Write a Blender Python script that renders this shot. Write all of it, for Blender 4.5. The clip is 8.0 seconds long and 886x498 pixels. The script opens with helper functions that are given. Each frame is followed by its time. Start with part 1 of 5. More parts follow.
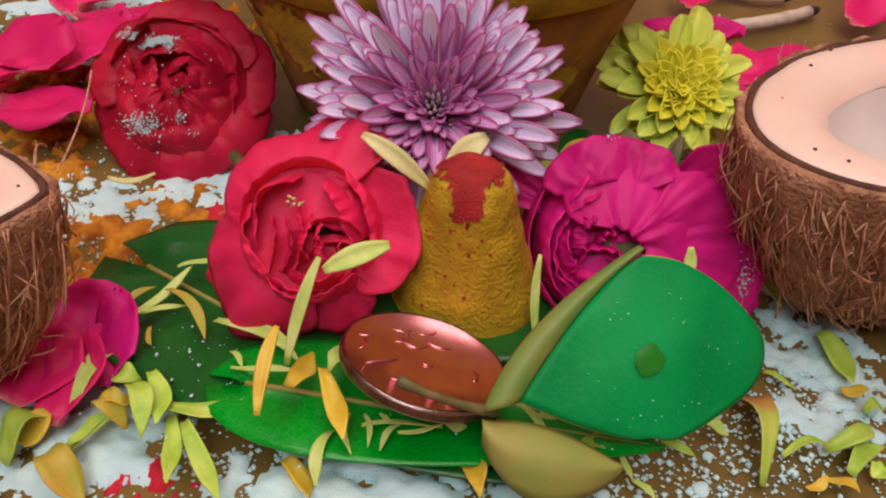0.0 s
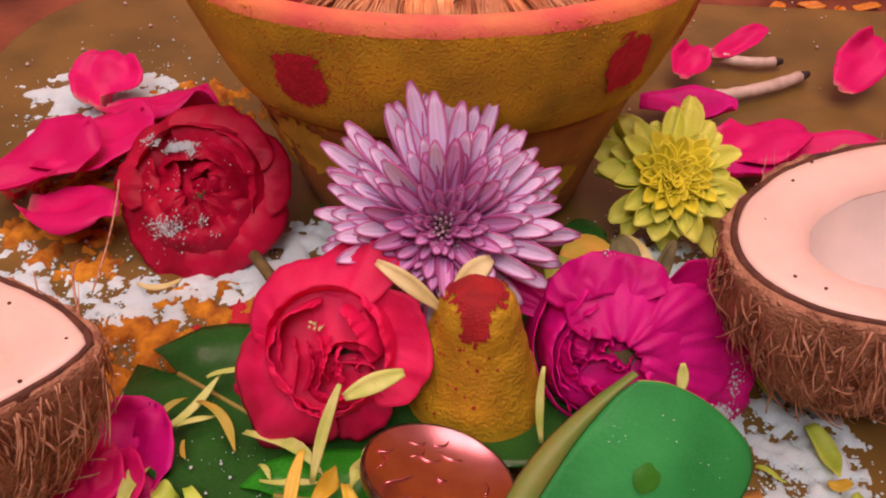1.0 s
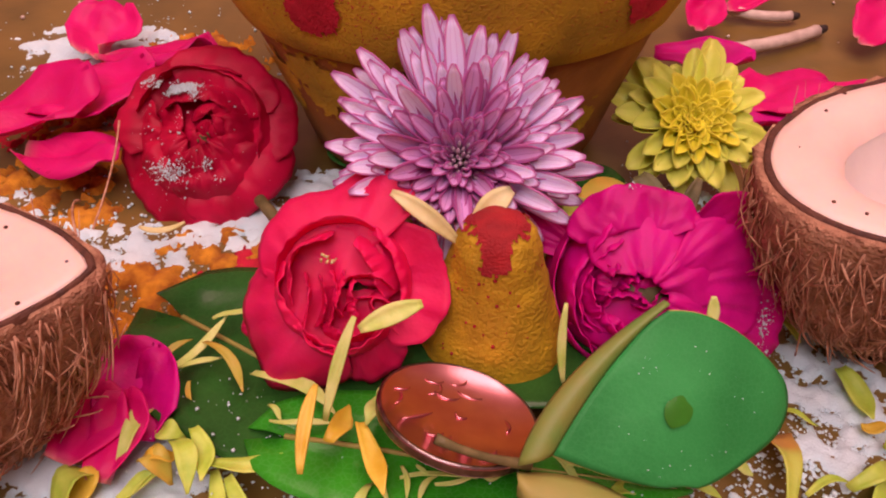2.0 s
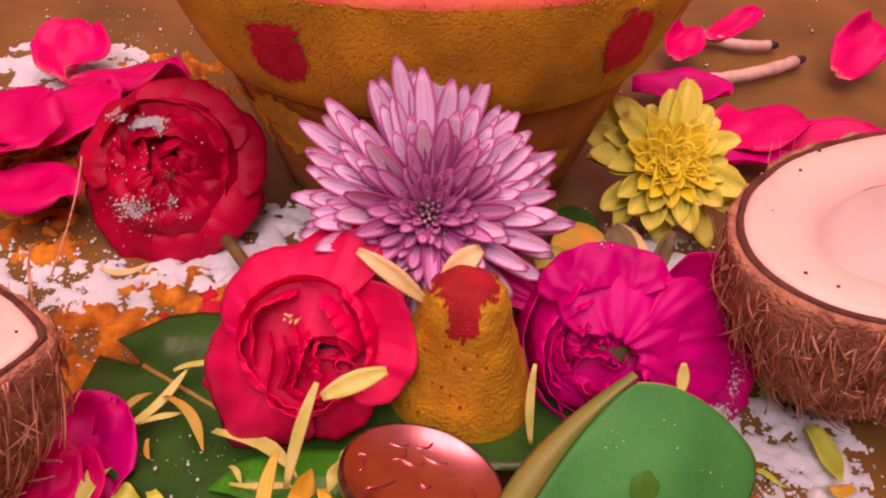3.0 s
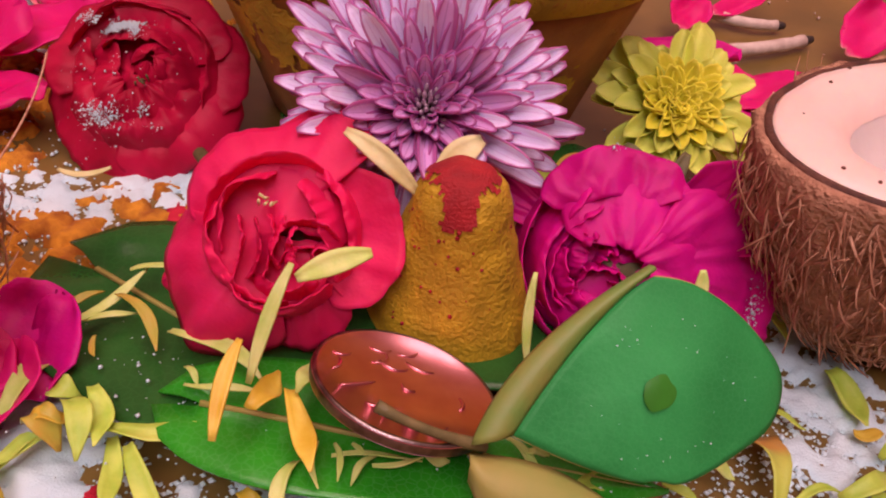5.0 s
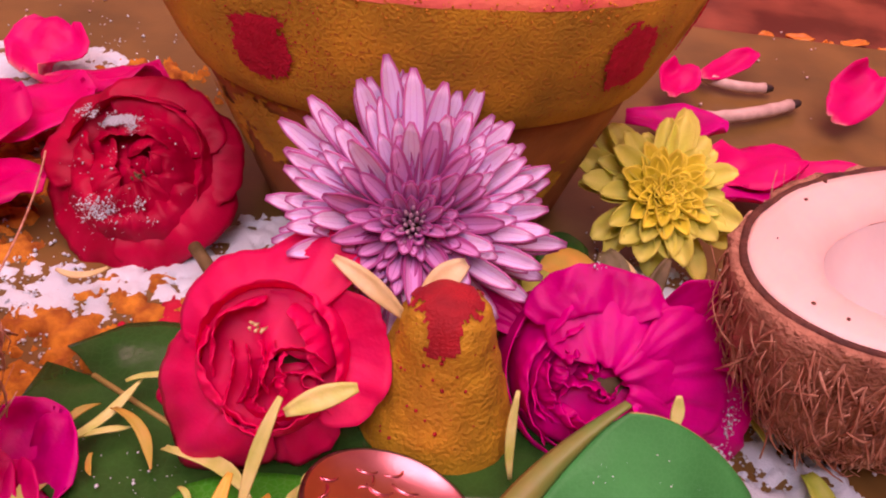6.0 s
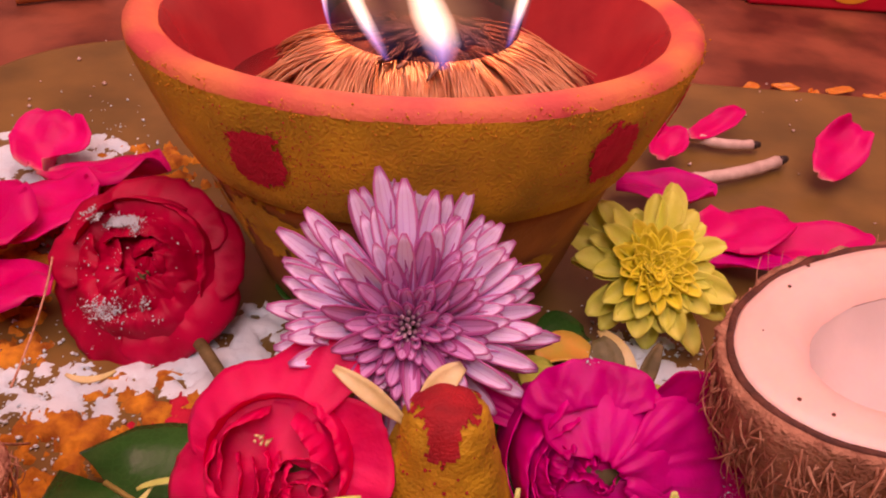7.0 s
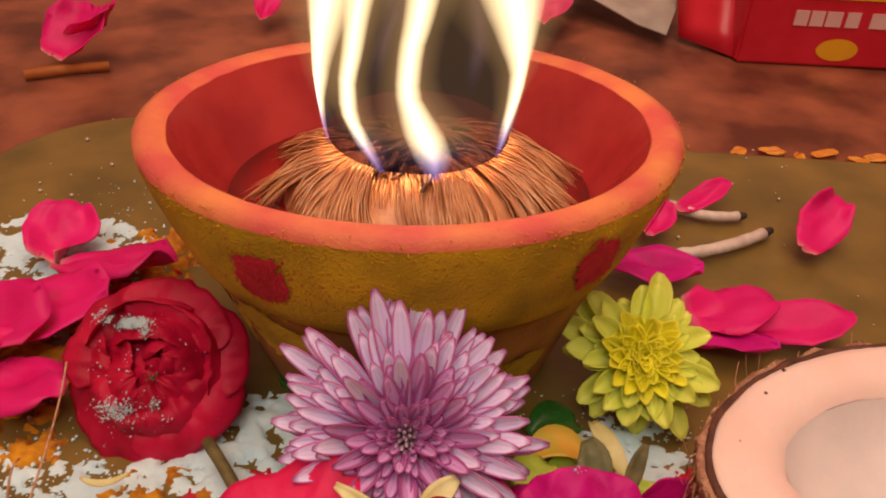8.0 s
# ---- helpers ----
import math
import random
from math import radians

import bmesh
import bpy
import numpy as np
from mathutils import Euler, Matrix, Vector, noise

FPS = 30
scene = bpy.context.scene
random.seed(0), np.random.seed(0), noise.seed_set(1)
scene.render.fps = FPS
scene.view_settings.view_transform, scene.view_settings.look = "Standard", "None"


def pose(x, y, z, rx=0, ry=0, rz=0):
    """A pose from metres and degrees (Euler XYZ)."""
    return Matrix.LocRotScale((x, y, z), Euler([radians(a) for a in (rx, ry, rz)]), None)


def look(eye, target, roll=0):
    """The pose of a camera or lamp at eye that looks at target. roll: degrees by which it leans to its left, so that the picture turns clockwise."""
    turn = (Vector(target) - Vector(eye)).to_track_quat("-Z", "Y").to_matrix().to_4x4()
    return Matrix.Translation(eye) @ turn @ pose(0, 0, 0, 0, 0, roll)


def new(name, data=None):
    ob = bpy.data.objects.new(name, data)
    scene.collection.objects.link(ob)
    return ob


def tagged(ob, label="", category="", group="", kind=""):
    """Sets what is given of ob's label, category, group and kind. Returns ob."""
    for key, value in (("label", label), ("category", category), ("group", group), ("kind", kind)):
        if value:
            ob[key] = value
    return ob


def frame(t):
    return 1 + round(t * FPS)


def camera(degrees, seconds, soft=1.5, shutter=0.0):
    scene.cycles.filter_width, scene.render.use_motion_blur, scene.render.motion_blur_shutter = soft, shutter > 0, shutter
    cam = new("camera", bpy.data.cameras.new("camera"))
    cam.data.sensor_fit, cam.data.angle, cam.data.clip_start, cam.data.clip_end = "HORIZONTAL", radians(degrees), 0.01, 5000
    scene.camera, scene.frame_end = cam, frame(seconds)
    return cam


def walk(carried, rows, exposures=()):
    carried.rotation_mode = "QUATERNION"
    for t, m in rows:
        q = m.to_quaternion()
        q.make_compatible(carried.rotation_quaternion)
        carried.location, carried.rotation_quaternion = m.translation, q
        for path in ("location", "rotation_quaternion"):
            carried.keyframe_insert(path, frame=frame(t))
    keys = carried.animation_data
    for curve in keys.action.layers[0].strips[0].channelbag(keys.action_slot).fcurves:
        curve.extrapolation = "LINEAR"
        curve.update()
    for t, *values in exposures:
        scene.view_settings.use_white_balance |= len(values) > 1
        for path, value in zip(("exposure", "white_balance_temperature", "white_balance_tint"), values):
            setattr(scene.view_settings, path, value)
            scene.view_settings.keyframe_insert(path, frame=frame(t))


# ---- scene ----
cam = camera(55.55, 8.0, 2.0)
PATH = [
    (0, (0.00990, 0.01308, 0.10509), (-0.0827, 1.5301, -1.1949), 2.48),
    (0.5, (0.00898, 0.01532, 0.12058), (-0.0986, 1.5269, -1.1847), 1.32),
    (1, (0.00893, 0.01761, 0.12601), (-0.1038, 1.5352, -1.1717), 0.66),
    (1.5, (0.00492, 0.01379, 0.11637), (-0.1030, 1.5258, -1.1883), 0.60),
    (1.7, (0.00522, 0.01402, 0.11456), (-0.1032, 1.5255, -1.1906), 0.60),
    (2.8, (0.00643, 0.02431, 0.11719), (-0.0546, 1.5017, -1.2295), 2.74),
    (3, (0.00681, 0.02539, 0.12089), (-0.0476, 1.5169, -1.2105), 2.88),
    (3.5, (0.00776, 0.02739, 0.12308), (-0.0295, 1.5521, -1.1707), 3.14),
    (4, (0.00696, 0.02220, 0.11646), (-0.0308, 1.5650, -1.1556), 3.73),
    (4.2, (0.00601, 0.01928, 0.10471), (-0.0213, 1.5731, -1.1542), 4.82),
    (5.3, (0.00635, 0.02372, 0.09494), (-0.0047, 1.5889, -1.1501), 7.03),
    (5.5, (0.00614, 0.02598, 0.09887), (-0.0032, 1.5886, -1.1494), 7.12),
    (6, (0.00634, 0.02903, 0.11117), (-0.0071, 1.5941, -1.1339), 6.87),
    (6.5, (0.00693, 0.03106, 0.11665), (-0.0187, 1.6156, -1.1034), 5.06),
    (7, (0.00661, 0.03267, 0.12292), (-0.0233, 1.6374, -1.0703), 4.20),
    (7.5, (0.00609, 0.03288, 0.13310), (-0.0292, 1.6510, -1.0419), 3.79),
    (8, (0.00717, 0.03505, 0.14006), (-0.0333, 1.6727, -1.0073), 3.09),
]
walk(cam, [(t, look(eye, target, roll)) for t, eye, target, roll in PATH],
     [(0.0, 0.14, 5750, -8), (0.5, 0.24, 7000, 27), (1.0, 0.16, 6700, 26), (1.5, 0.26, 6450, 26), (3.0, 0.28, 7800, 66), (3.5, 0.04, 6050, 28), (4.0, 0.20, 7450, 42), (5.5, 0.30, 6050, 31), (6.0, 0.36, 6950, 72), (6.5, 0.18, 7500, 50), (7.0, 0.14, 7700, 61), (7.5, -0.08, 6050, -12), (8.0, 0.0, 7450, 6)])

# ---- light ----
world = bpy.data.worlds.new("room")
scene.world = world
world.use_nodes = True
wn = world.node_tree.nodes["Background"]
wn.inputs[0].default_value = (1.0, 0.62, 0.52, 1)
wn.inputs[1].default_value = 0.20


def area_lamp(name, eye, target, size, watts, colour):
    data = bpy.data.lights.new(name, "AREA")
    data.shape, data.size, data.size_y, data.energy, data.color = "RECTANGLE", size[0], size[1], watts, colour
    ob = new(name, data)
    ob.matrix_world = look(eye, target)
    return ob


# unseen overhead area light, added as soft ambient fill
area_lamp("overhead_fill", (0.1, 0.2, 2.30), (0.1, 0.2001, 0), (1.8, 1.8), 40.0, (1.0, 0.66, 0.57))
# unseen key light, added high in front to brighten the near faces
area_lamp("front_key", (-0.06, -0.72, 1.25), (0, 0.13, 0), (0.8, 0.4), 8.6, (1.0, 0.85, 0.80))
fl = bpy.data.lights.new("flame_light", "POINT")
fl.energy, fl.color, fl.shadow_soft_size = 0.44, (1.0, 0.47, 0.24), 0.014
new("flame_light", fl).location = (-0.002, 0.199, 0.100)

# ---- materials ----


def material(name, ca, cb, scale=400.0, rough=0.6, bump=0.2, fine=2500.0, cc=None, sub=0.0, metal=0.0, vary=0.0, coat=0.0, dist=0.0004, spread=(0.35, 0.65)):
    """Two-scale noise colour between ca and cb (cc: a third colour in fine specks), with fine relief."""
    m = bpy.data.materials.new(name)
    m.use_nodes = True
    nt = m.node_tree
    b = nt.nodes["Principled BSDF"]
    tc = nt.nodes.new("ShaderNodeTexCoord")
    n1 = nt.nodes.new("ShaderNodeTexNoise")
    n1.inputs["Scale"].default_value, n1.inputs["Detail"].default_value = scale, 5
    nt.links.new(tc.outputs["Object"], n1.inputs["Vector"])
    r1 = nt.nodes.new("ShaderNodeValToRGB")
    r1.color_ramp.elements[0].position, r1.color_ramp.elements[1].position = spread
    r1.color_ramp.elements[0].color, r1.color_ramp.elements[1].color = (*ca, 1), (*cb, 1)
    nt.links.new(n1.outputs["Fac"], r1.inputs[0])
    n2 = nt.nodes.new("ShaderNodeTexNoise")
    n2.inputs["Scale"].default_value, n2.inputs["Detail"].default_value = fine, 3
    nt.links.new(tc.outputs["Object"], n2.inputs["Vector"])
    col = r1.outputs[0]
    if cc:
        r2 = nt.nodes.new("ShaderNodeValToRGB")
        r2.color_ramp.elements[0].position, r2.color_ramp.elements[1].position = 0.60, 0.70
        nt.links.new(n2.outputs["Fac"], r2.inputs[0])
        mx = nt.nodes.new("ShaderNodeMixRGB")
        nt.links.new(r2.outputs[0], mx.inputs[0])
        nt.links.new(col, mx.inputs[1])
        mx.inputs[2].default_value = (*cc, 1)
        col = mx.outputs[0]
    if vary:
        oi = nt.nodes.new("ShaderNodeObjectInfo")
        hs = nt.nodes.new("ShaderNodeHueSaturation")
        mp = nt.nodes.new("ShaderNodeMapRange")
        mp.inputs[3].default_value, mp.inputs[4].default_value = 1 - vary, 1 + vary
        nt.links.new(oi.outputs["Random"], mp.inputs[0])
        nt.links.new(mp.outputs[0], hs.inputs["Value"])
        nt.links.new(col, hs.inputs["Color"])
        col = hs.outputs[0]
    nt.links.new(col, b.inputs["Base Color"])
    b.inputs["Roughness"].default_value, b.inputs["Metallic"].default_value = rough, metal
    if sub:
        b.inputs["Subsurface Weight"].default_value = sub
        b.inputs["Subsurface Radius"].default_value = (0.004, 0.002, 0.001)
        b.inputs["Subsurface Scale"].default_value = 0.5
    if coat:
        b.inputs["Coat Weight"].default_value, b.inputs["Coat Roughness"].default_value = coat, 0.12
    if bump:
        bp = nt.nodes.new("ShaderNodeBump")
        bp.inputs["Strength"].default_value, bp.inputs["Distance"].default_value = bump, dist
        nt.links.new(n2.outputs["Fac"], bp.inputs["Height"])
        nt.links.new(bp.outputs[0], b.inputs["Normal"])
    return m


def veined(m, scale, colour, mix=0.35):
    """A net of fine paler veins over a leaf."""
    nt = m.node_tree
    b = nt.nodes["Principled BSDF"]
    old = b.inputs["Base Color"].links[0].from_socket
    tc = nt.nodes.new("ShaderNodeTexCoord")
    vo = nt.nodes.new("ShaderNodeTexVoronoi")
    vo.feature = "DISTANCE_TO_EDGE"
    vo.inputs["Scale"].default_value = scale
    nt.links.new(tc.outputs["Object"], vo.inputs["Vector"])
    rp = nt.nodes.new("ShaderNodeValToRGB")
    rp.color_ramp.elements[0].color, rp.color_ramp.elements[1].color = (mix, mix, mix, 1), (0, 0, 0, 1)
    rp.color_ramp.elements[1].position = 0.10
    nt.links.new(vo.outputs["Distance"], rp.inputs[0])
    mx = nt.nodes.new("ShaderNodeMixRGB")
    nt.links.new(rp.outputs[0], mx.inputs[0])
    nt.links.new(old, mx.inputs[1])
    mx.inputs[2].default_value = (*colour, 1)
    nt.links.new(mx.outputs[0], b.inputs["Base Color"])
    return m


def uv_ramp(m, stops, axis=0, mix=0.75, noise_scale=0.0):
    """Colour along a petal or leaf from the mesh's own u or v, mixed over the noise colour."""
    nt = m.node_tree
    b = nt.nodes["Principled BSDF"]
    old = b.inputs["Base Color"].links[0].from_socket
    uv = nt.nodes.new("ShaderNodeUVMap")
    sp = nt.nodes.new("ShaderNodeSeparateXYZ")
    nt.links.new(uv.outputs[0], sp.inputs[0])
    rp = nt.nodes.new("ShaderNodeValToRGB")
    e = rp.color_ramp.elements
    while len(e) < len(stops):
        e.new(0.5)
    for k, (p, c) in enumerate(stops):
        e[k].position, e[k].color = p, (*c, 1)
    nt.links.new(sp.outputs[axis], rp.inputs[0])
    mx = nt.nodes.new("ShaderNodeMixRGB")
    mx.inputs[0].default_value = mix
    nt.links.new(old, mx.inputs[1])
    nt.links.new(rp.outputs[0], mx.inputs[2])
    nt.links.new(mx.outputs[0], b.inputs["Base Color"])
    return m


BOARD = material("board_olive_brown", (0.130, 0.092, 0.024), (0.225, 0.145, 0.036), 42, 0.32, 0.10, 900, dist=0.0003, coat=0.15)
FLOOR = material("floor_red_brown", (0.105, 0.028, 0.015), (0.310, 0.095, 0.048), 34, 0.45, 0.15, 500, dist=0.0005)
PLASTER = material("warm_plaster", (0.62, 0.44, 0.38), (0.70, 0.52, 0.45), 6, 0.8, 0.2, 60, dist=0.002)
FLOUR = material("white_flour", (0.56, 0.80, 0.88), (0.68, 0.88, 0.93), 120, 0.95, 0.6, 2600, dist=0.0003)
TURM = material("orange_turmeric", (0.36, 0.11, 0.010), (0.72, 0.32, 0.02), 260, 0.95, 0.7, 2200, dist=0.0005)
KUM = material("red_kumkum", (0.50, 0.010, 0.032), (0.66, 0.022, 0.055), 220, 0.95, 0.7, 2600, dist=0.0005)
RED = material("red_rose_petal", (0.66, 0.008, 0.080), (0.82, 0.022, 0.130), 130, 0.52, 0.22, 1600, sub=0.28, vary=0.12)
MAG = material("magenta_rose_petal", (0.52, 0.004, 0.18), (0.72, 0.010, 0.27), 130, 0.50, 0.22, 1600, sub=0.25, vary=0.12)
DARK = material("dark_red_petal", (0.36, 0.003, 0.028), (0.56, 0.008, 0.058), 110, 0.5, 0.22, 1500, cc=None, sub=0.10, vary=0.12)
PINKP = uv_ramp(material("pink_loose_petal", (0.60, 0.006, 0.13), (0.82, 0.025, 0.24), 90, 0.45, 0.25, 1200, sub=0.15, vary=0.18),
                [(0.0, (0.74, 0.40, 0.30)), (0.05, (0.72, 0.10, 0.20)), (0.13, (0.66, 0.010, 0.14)), (1.0, (0.60, 0.006, 0.14))], 1, 0.6)
LILAC, EDGE, VEIN = (0.76, 0.67, 0.95), (0.50, 0.12, 0.38), (0.62, 0.42, 0.76)
MUM = uv_ramp(material("lilac_petal", (0.62, 0.36, 0.66), (0.78, 0.58, 0.82), 240, 0.6, 0.25, 1800, sub=0.15, vary=0.12),
              [(0.0, EDGE), (0.04, EDGE), (0.09, LILAC), (0.30, LILAC), (0.34, VEIN), (0.38, LILAC), (0.62, LILAC), (0.66, VEIN), (0.70, LILAC), (0.91, LILAC), (0.96, EDGE), (1.0, EDGE)], 0, 0.9)
MAUVE, PLUM = (0.66, 0.34, 0.68), (0.32, 0.04, 0.22)
MUMI = uv_ramp(material("purple_petal", (0.46, 0.18, 0.46), (0.60, 0.30, 0.60), 240, 0.6, 0.25, 1800, sub=0.15, vary=0.12),
               [(0.0, PLUM), (0.09, PLUM), (0.18, MAUVE), (0.45, MAUVE), (0.5, (0.42, 0.14, 0.42)), (0.55, MAUVE), (0.82, MAUVE), (0.91, PLUM), (1.0, PLUM)], 0, 0.85)
for m_, c_ in ((MUM, (0.34, 0.04, 0.24)), (MUMI, (0.24, 0.02, 0.16))):
    nt = m_.node_tree
    b_ = nt.nodes["Principled BSDF"]
    old_ = b_.inputs["Base Color"].links[0].from_socket
    uv_ = nt.nodes.new("ShaderNodeUVMap")
    sp_ = nt.nodes.new("ShaderNodeSeparateXYZ")
    rp_ = nt.nodes.new("ShaderNodeValToRGB")
    rp_.color_ramp.elements[0].position, rp_.color_ramp.elements[0].color = 0.94, (0, 0, 0, 1)
    rp_.color_ramp.elements[1].position, rp_.color_ramp.elements[1].color = 1.0, (0.85, 0.85, 0.85, 1)
    mx_ = nt.nodes.new("ShaderNodeMixRGB")
    nt.links.new(uv_.outputs[0], sp_.inputs[0])
    nt.links.new(sp_.outputs[1], rp_.inputs[0])
    nt.links.new(rp_.outputs[0], mx_.inputs[0])
    nt.links.new(old_, mx_.inputs[1])
    mx_.inputs[2].default_value = (*c_, 1)
    nt.links.new(mx_.outputs[0], b_.inputs["Base Color"])
MUMC = material("purple_heart", (0.26, 0.12, 0.22), (0.62, 0.50, 0.58), 600, 0.6, 0.2, 2500)
for m_ in (RED, MAG, DARK, PINKP):
    m_.node_tree.nodes["Principled BSDF"].inputs["Specular IOR Level"].default_value = 0.22
YMUM = uv_ramp(material("lime_petal", (0.66, 0.74, 0.07), (0.84, 0.86, 0.18), 200, 0.6, 0.2, 1800, sub=0.15, vary=0.14),
               [(0.0, (0.52, 0.62, 0.05)), (0.5, (0.80, 0.86, 0.18)), (1.0, (0.54, 0.64, 0.05))], 0, 0.6)
YMUMI = material("yellow_lime_heart", (0.72, 0.70, 0.02), (0.84, 0.78, 0.05), 300, 0.6, 0.2, 1800, sub=0.1, vary=0.14)
CONE = material("turmeric_paste", (0.40, 0.245, 0.004), (0.57, 0.36, 0.008), 190, 0.72, 0.8, 1500, cc=None, dist=0.0007)
KUMW = material("wet_kumkum", (0.28, 0.006, 0.010), (0.42, 0.012, 0.015), 300, 0.7, 0.7, 2200, dist=0.0006)
# steel with the red reflections of its surroundings put into the base colour
COIN = material("steel_reflecting_red", (0.72, 0.28, 0.33), (0.84, 0.38, 0.43), 160, 0.30, 0.06, 1500, metal=1.0)
RIMM = material("coin_edge", (0.14, 0.11, 0.11), (0.34, 0.28, 0.28), 500, 0.3, 0.1, 2500, metal=1.0)
LEAF = uv_ramp(material("betel_leaf_dark", (0.009, 0.065, 0.012), (0.026, 0.140, 0.022), 90, 0.24, 0.20, 900, coat=0.1),
               [(0.0, (0.012, 0.090, 0.014)), (0.48, (0.014, 0.105, 0.016)), (0.5, (0.05, 0.19, 0.04)), (0.52, (0.014, 0.10, 0.016)), (1.0, (0.012, 0.09, 0.014))], 0, 0.5)
LEAFB = material("betel_leaf_bright", (0.006, 0.22, 0.008), (0.020, 0.35, 0.016), 70, 0.26, 0.20, 900, coat=0.2)
LEAFT = material("betel_leaf_top", (0.005, 0.21, 0.042), (0.018, 0.35, 0.080), 45, 0.55, 0.30, 900)
veined(LEAF, 700, (0.03, 0.16, 0.03), 0.30)
veined(LEAFT, 1250, (0.06, 0.40, 0.13), 0.18)
veined(LEAFB, 900, (0.10, 0.42, 0.12), 0.20)
for m_ in (LEAF, LEAFT, LEAFB):
    m_.node_tree.nodes["Principled BSDF"].inputs["Specular IOR Level"].default_value = 0.3
LEAFM = material("rolled_leaf_margin", (0.05, 0.30, 0.05), (0.27, 0.27, 0.06), 70, 0.5, 0.2, 900)
LEAFS = material("leaf_stain", (0.020, 0.17, 0.012), (0.030, 0.24, 0.020), 200, 0.3, 0.1, 900)
LEAFU = material("betel_leaf_underside", (0.20, 0.31, 0.06), (0.42, 0.34, 0.09), 60, 0.55, 0.2, 900)
LEAFE = material("leaf_edge", (0.30, 0.30, 0.06), (0.42, 0.36, 0.10), 200, 0.6, 0.1, 900)
GREENP = material("pale_green_petal", (0.46, 0.64, 0.12), (0.70, 0.78, 0.27), 220, 0.5, 0.2, 1500, sub=0.2, vary=0.12)
YELP = material("yellow_petal", (0.66, 0.42, 0.02), (0.78, 0.58, 0.08), 220, 0.5, 0.2, 1500, sub=0.2, vary=0.12)
LIMEP = material("lime_loose_petal", (0.34, 0.56, 0.05), (0.62, 0.76, 0.14), 180, 0.5, 0.2, 1500, sub=0.2, vary=0.14)
ORGP = material("orange_green_petal", (0.40, 0.42, 0.05), (0.72, 0.38, 0.06), 120, 0.5, 0.2, 1500, sub=0.2, vary=0.1)
ORGB = material("orange_petal", (0.60, 0.18, 0.015), (0.74, 0.30, 0.03), 220, 0.5, 0.2, 1500, sub=0.2)
ORGE = uv_ramp(material("orange_mouthed_petal", (0.40, 0.50, 0.06), (0.56, 0.60, 0.10), 180, 0.5, 0.2, 1500, sub=0.2),
               [(0.0, (0.74, 0.30, 0.06)), (0.28, (0.72, 0.32, 0.07)), (0.42, (0.50, 0.56, 0.10)), (1.0, (0.36, 0.56, 0.06))], 1, 0.8)
CREAM = material("cream_petal", (0.60, 0.55, 0.22), (0.74, 0.70, 0.36), 220, 0.5, 0.2, 1500, sub=0.2)
STEM = material("brown_green_stem", (0.10, 0.09, 0.03), (0.20, 0.16, 0.06), 300, 0.6, 0.3, 1500)
SEPAL = material("grey_green_sepal", (0.09, 0.10, 0.035), (0.17, 0.16, 0.06), 300, 0.6, 0.3, 1500)
HUSK = material("coconut_husk", (0.27, 0.115, 0.066), (0.60, 0.33, 0.20), 300, 0.9, 1.0, 1300, dist=0.0012, spread=(0.3, 0.7))
FIBRE = material("coconut_fibre", (0.42, 0.18, 0.10), (0.72, 0.43, 0.28), 400, 0.8, 0.2, 1500)
SHELL = material("coconut_shell", (0.06, 0.02, 0.012), (0.13, 0.045, 0.025), 350, 0.7, 0.6, 1500, dist=0.0006)
FLESH = material("coconut_flesh", (0.82, 0.61, 0.54), (0.87, 0.69, 0.62), 60, 0.42, 0.12, 900, sub=0.30)
HOLLOW = material("coconut_hollow", (0.60, 0.55, 0.53), (0.70, 0.63, 0.60), 60, 0.5, 0.15, 700, sub=0.15)
CLAYY = material("turmeric_on_clay", (0.36, 0.245, 0.012), (0.74, 0.48, 0.020), 75, 0.92, 0.9, 1600, cc=(0.50, 0.20, 0.02), dist=0.0005, spread=(0.3, 0.7))
CLAY = material("terracotta", (0.26, 0.10, 0.022), (0.42, 0.18, 0.030), 90, 0.8, 0.5, 1300, dist=0.0005)
CLAYR = material("pink_red_rim", (0.62, 0.10, 0.085), (0.74, 0.25, 0.09), 70, 0.65, 0.4, 1500, dist=0.0004)
CLAYI = material("oiled_red_clay", (0.30, 0.018, 0.024), (0.40, 0.034, 0.034), 60, 0.25, 0.15, 900, coat=0.4)
CRUST = material("turmeric_crust", (0.55, 0.24, 0.012), (0.72, 0.36, 0.02), 300, 0.95, 0.8, 1800, dist=0.0006)
OIL = material("red_oil", (0.30, 0.012, 0.014), (0.38, 0.022, 0.02), 40, 0.06, 0.05, 300, coat=0.6)
WICK = material("oiled_cotton", (0.52, 0.22, 0.09), (0.72, 0.38, 0.19), 220, 0.45, 0.25, 1800, sub=0.2, coat=0.3)
SOOT = material("burnt_cotton", (0.10, 0.060, 0.042), (0.32, 0.19, 0.13), 220, 0.4, 0.4, 1800, coat=0.3)
STICK = material("pale_burnt_wick", (0.52, 0.42, 0.36), (0.70, 0.60, 0.52), 260, 0.7, 0.3, 1500)
CHAR = material("charred_end", (0.02, 0.015, 0.012), (0.05, 0.035, 0.03), 260, 0.8, 0.3, 1500)
BOXR = material("red_card", (0.55, 0.012, 0.030), (0.62, 0.020, 0.045), 60, 0.35, 0.05, 500)
BOXY = material("yellow_print", (0.72, 0.36, 0.02), (0.78, 0.42, 0.03), 60, 0.4, 0.05, 500)
BOXP = material("pale_print", (0.70, 0.42, 0.40), (0.76, 0.50, 0.46), 60, 0.4, 0.05, 500)
PAPER = material("grey_paper", (0.30, 0.25, 0.21), (0.42, 0.36, 0.30), 60, 0.6, 0.2, 500)
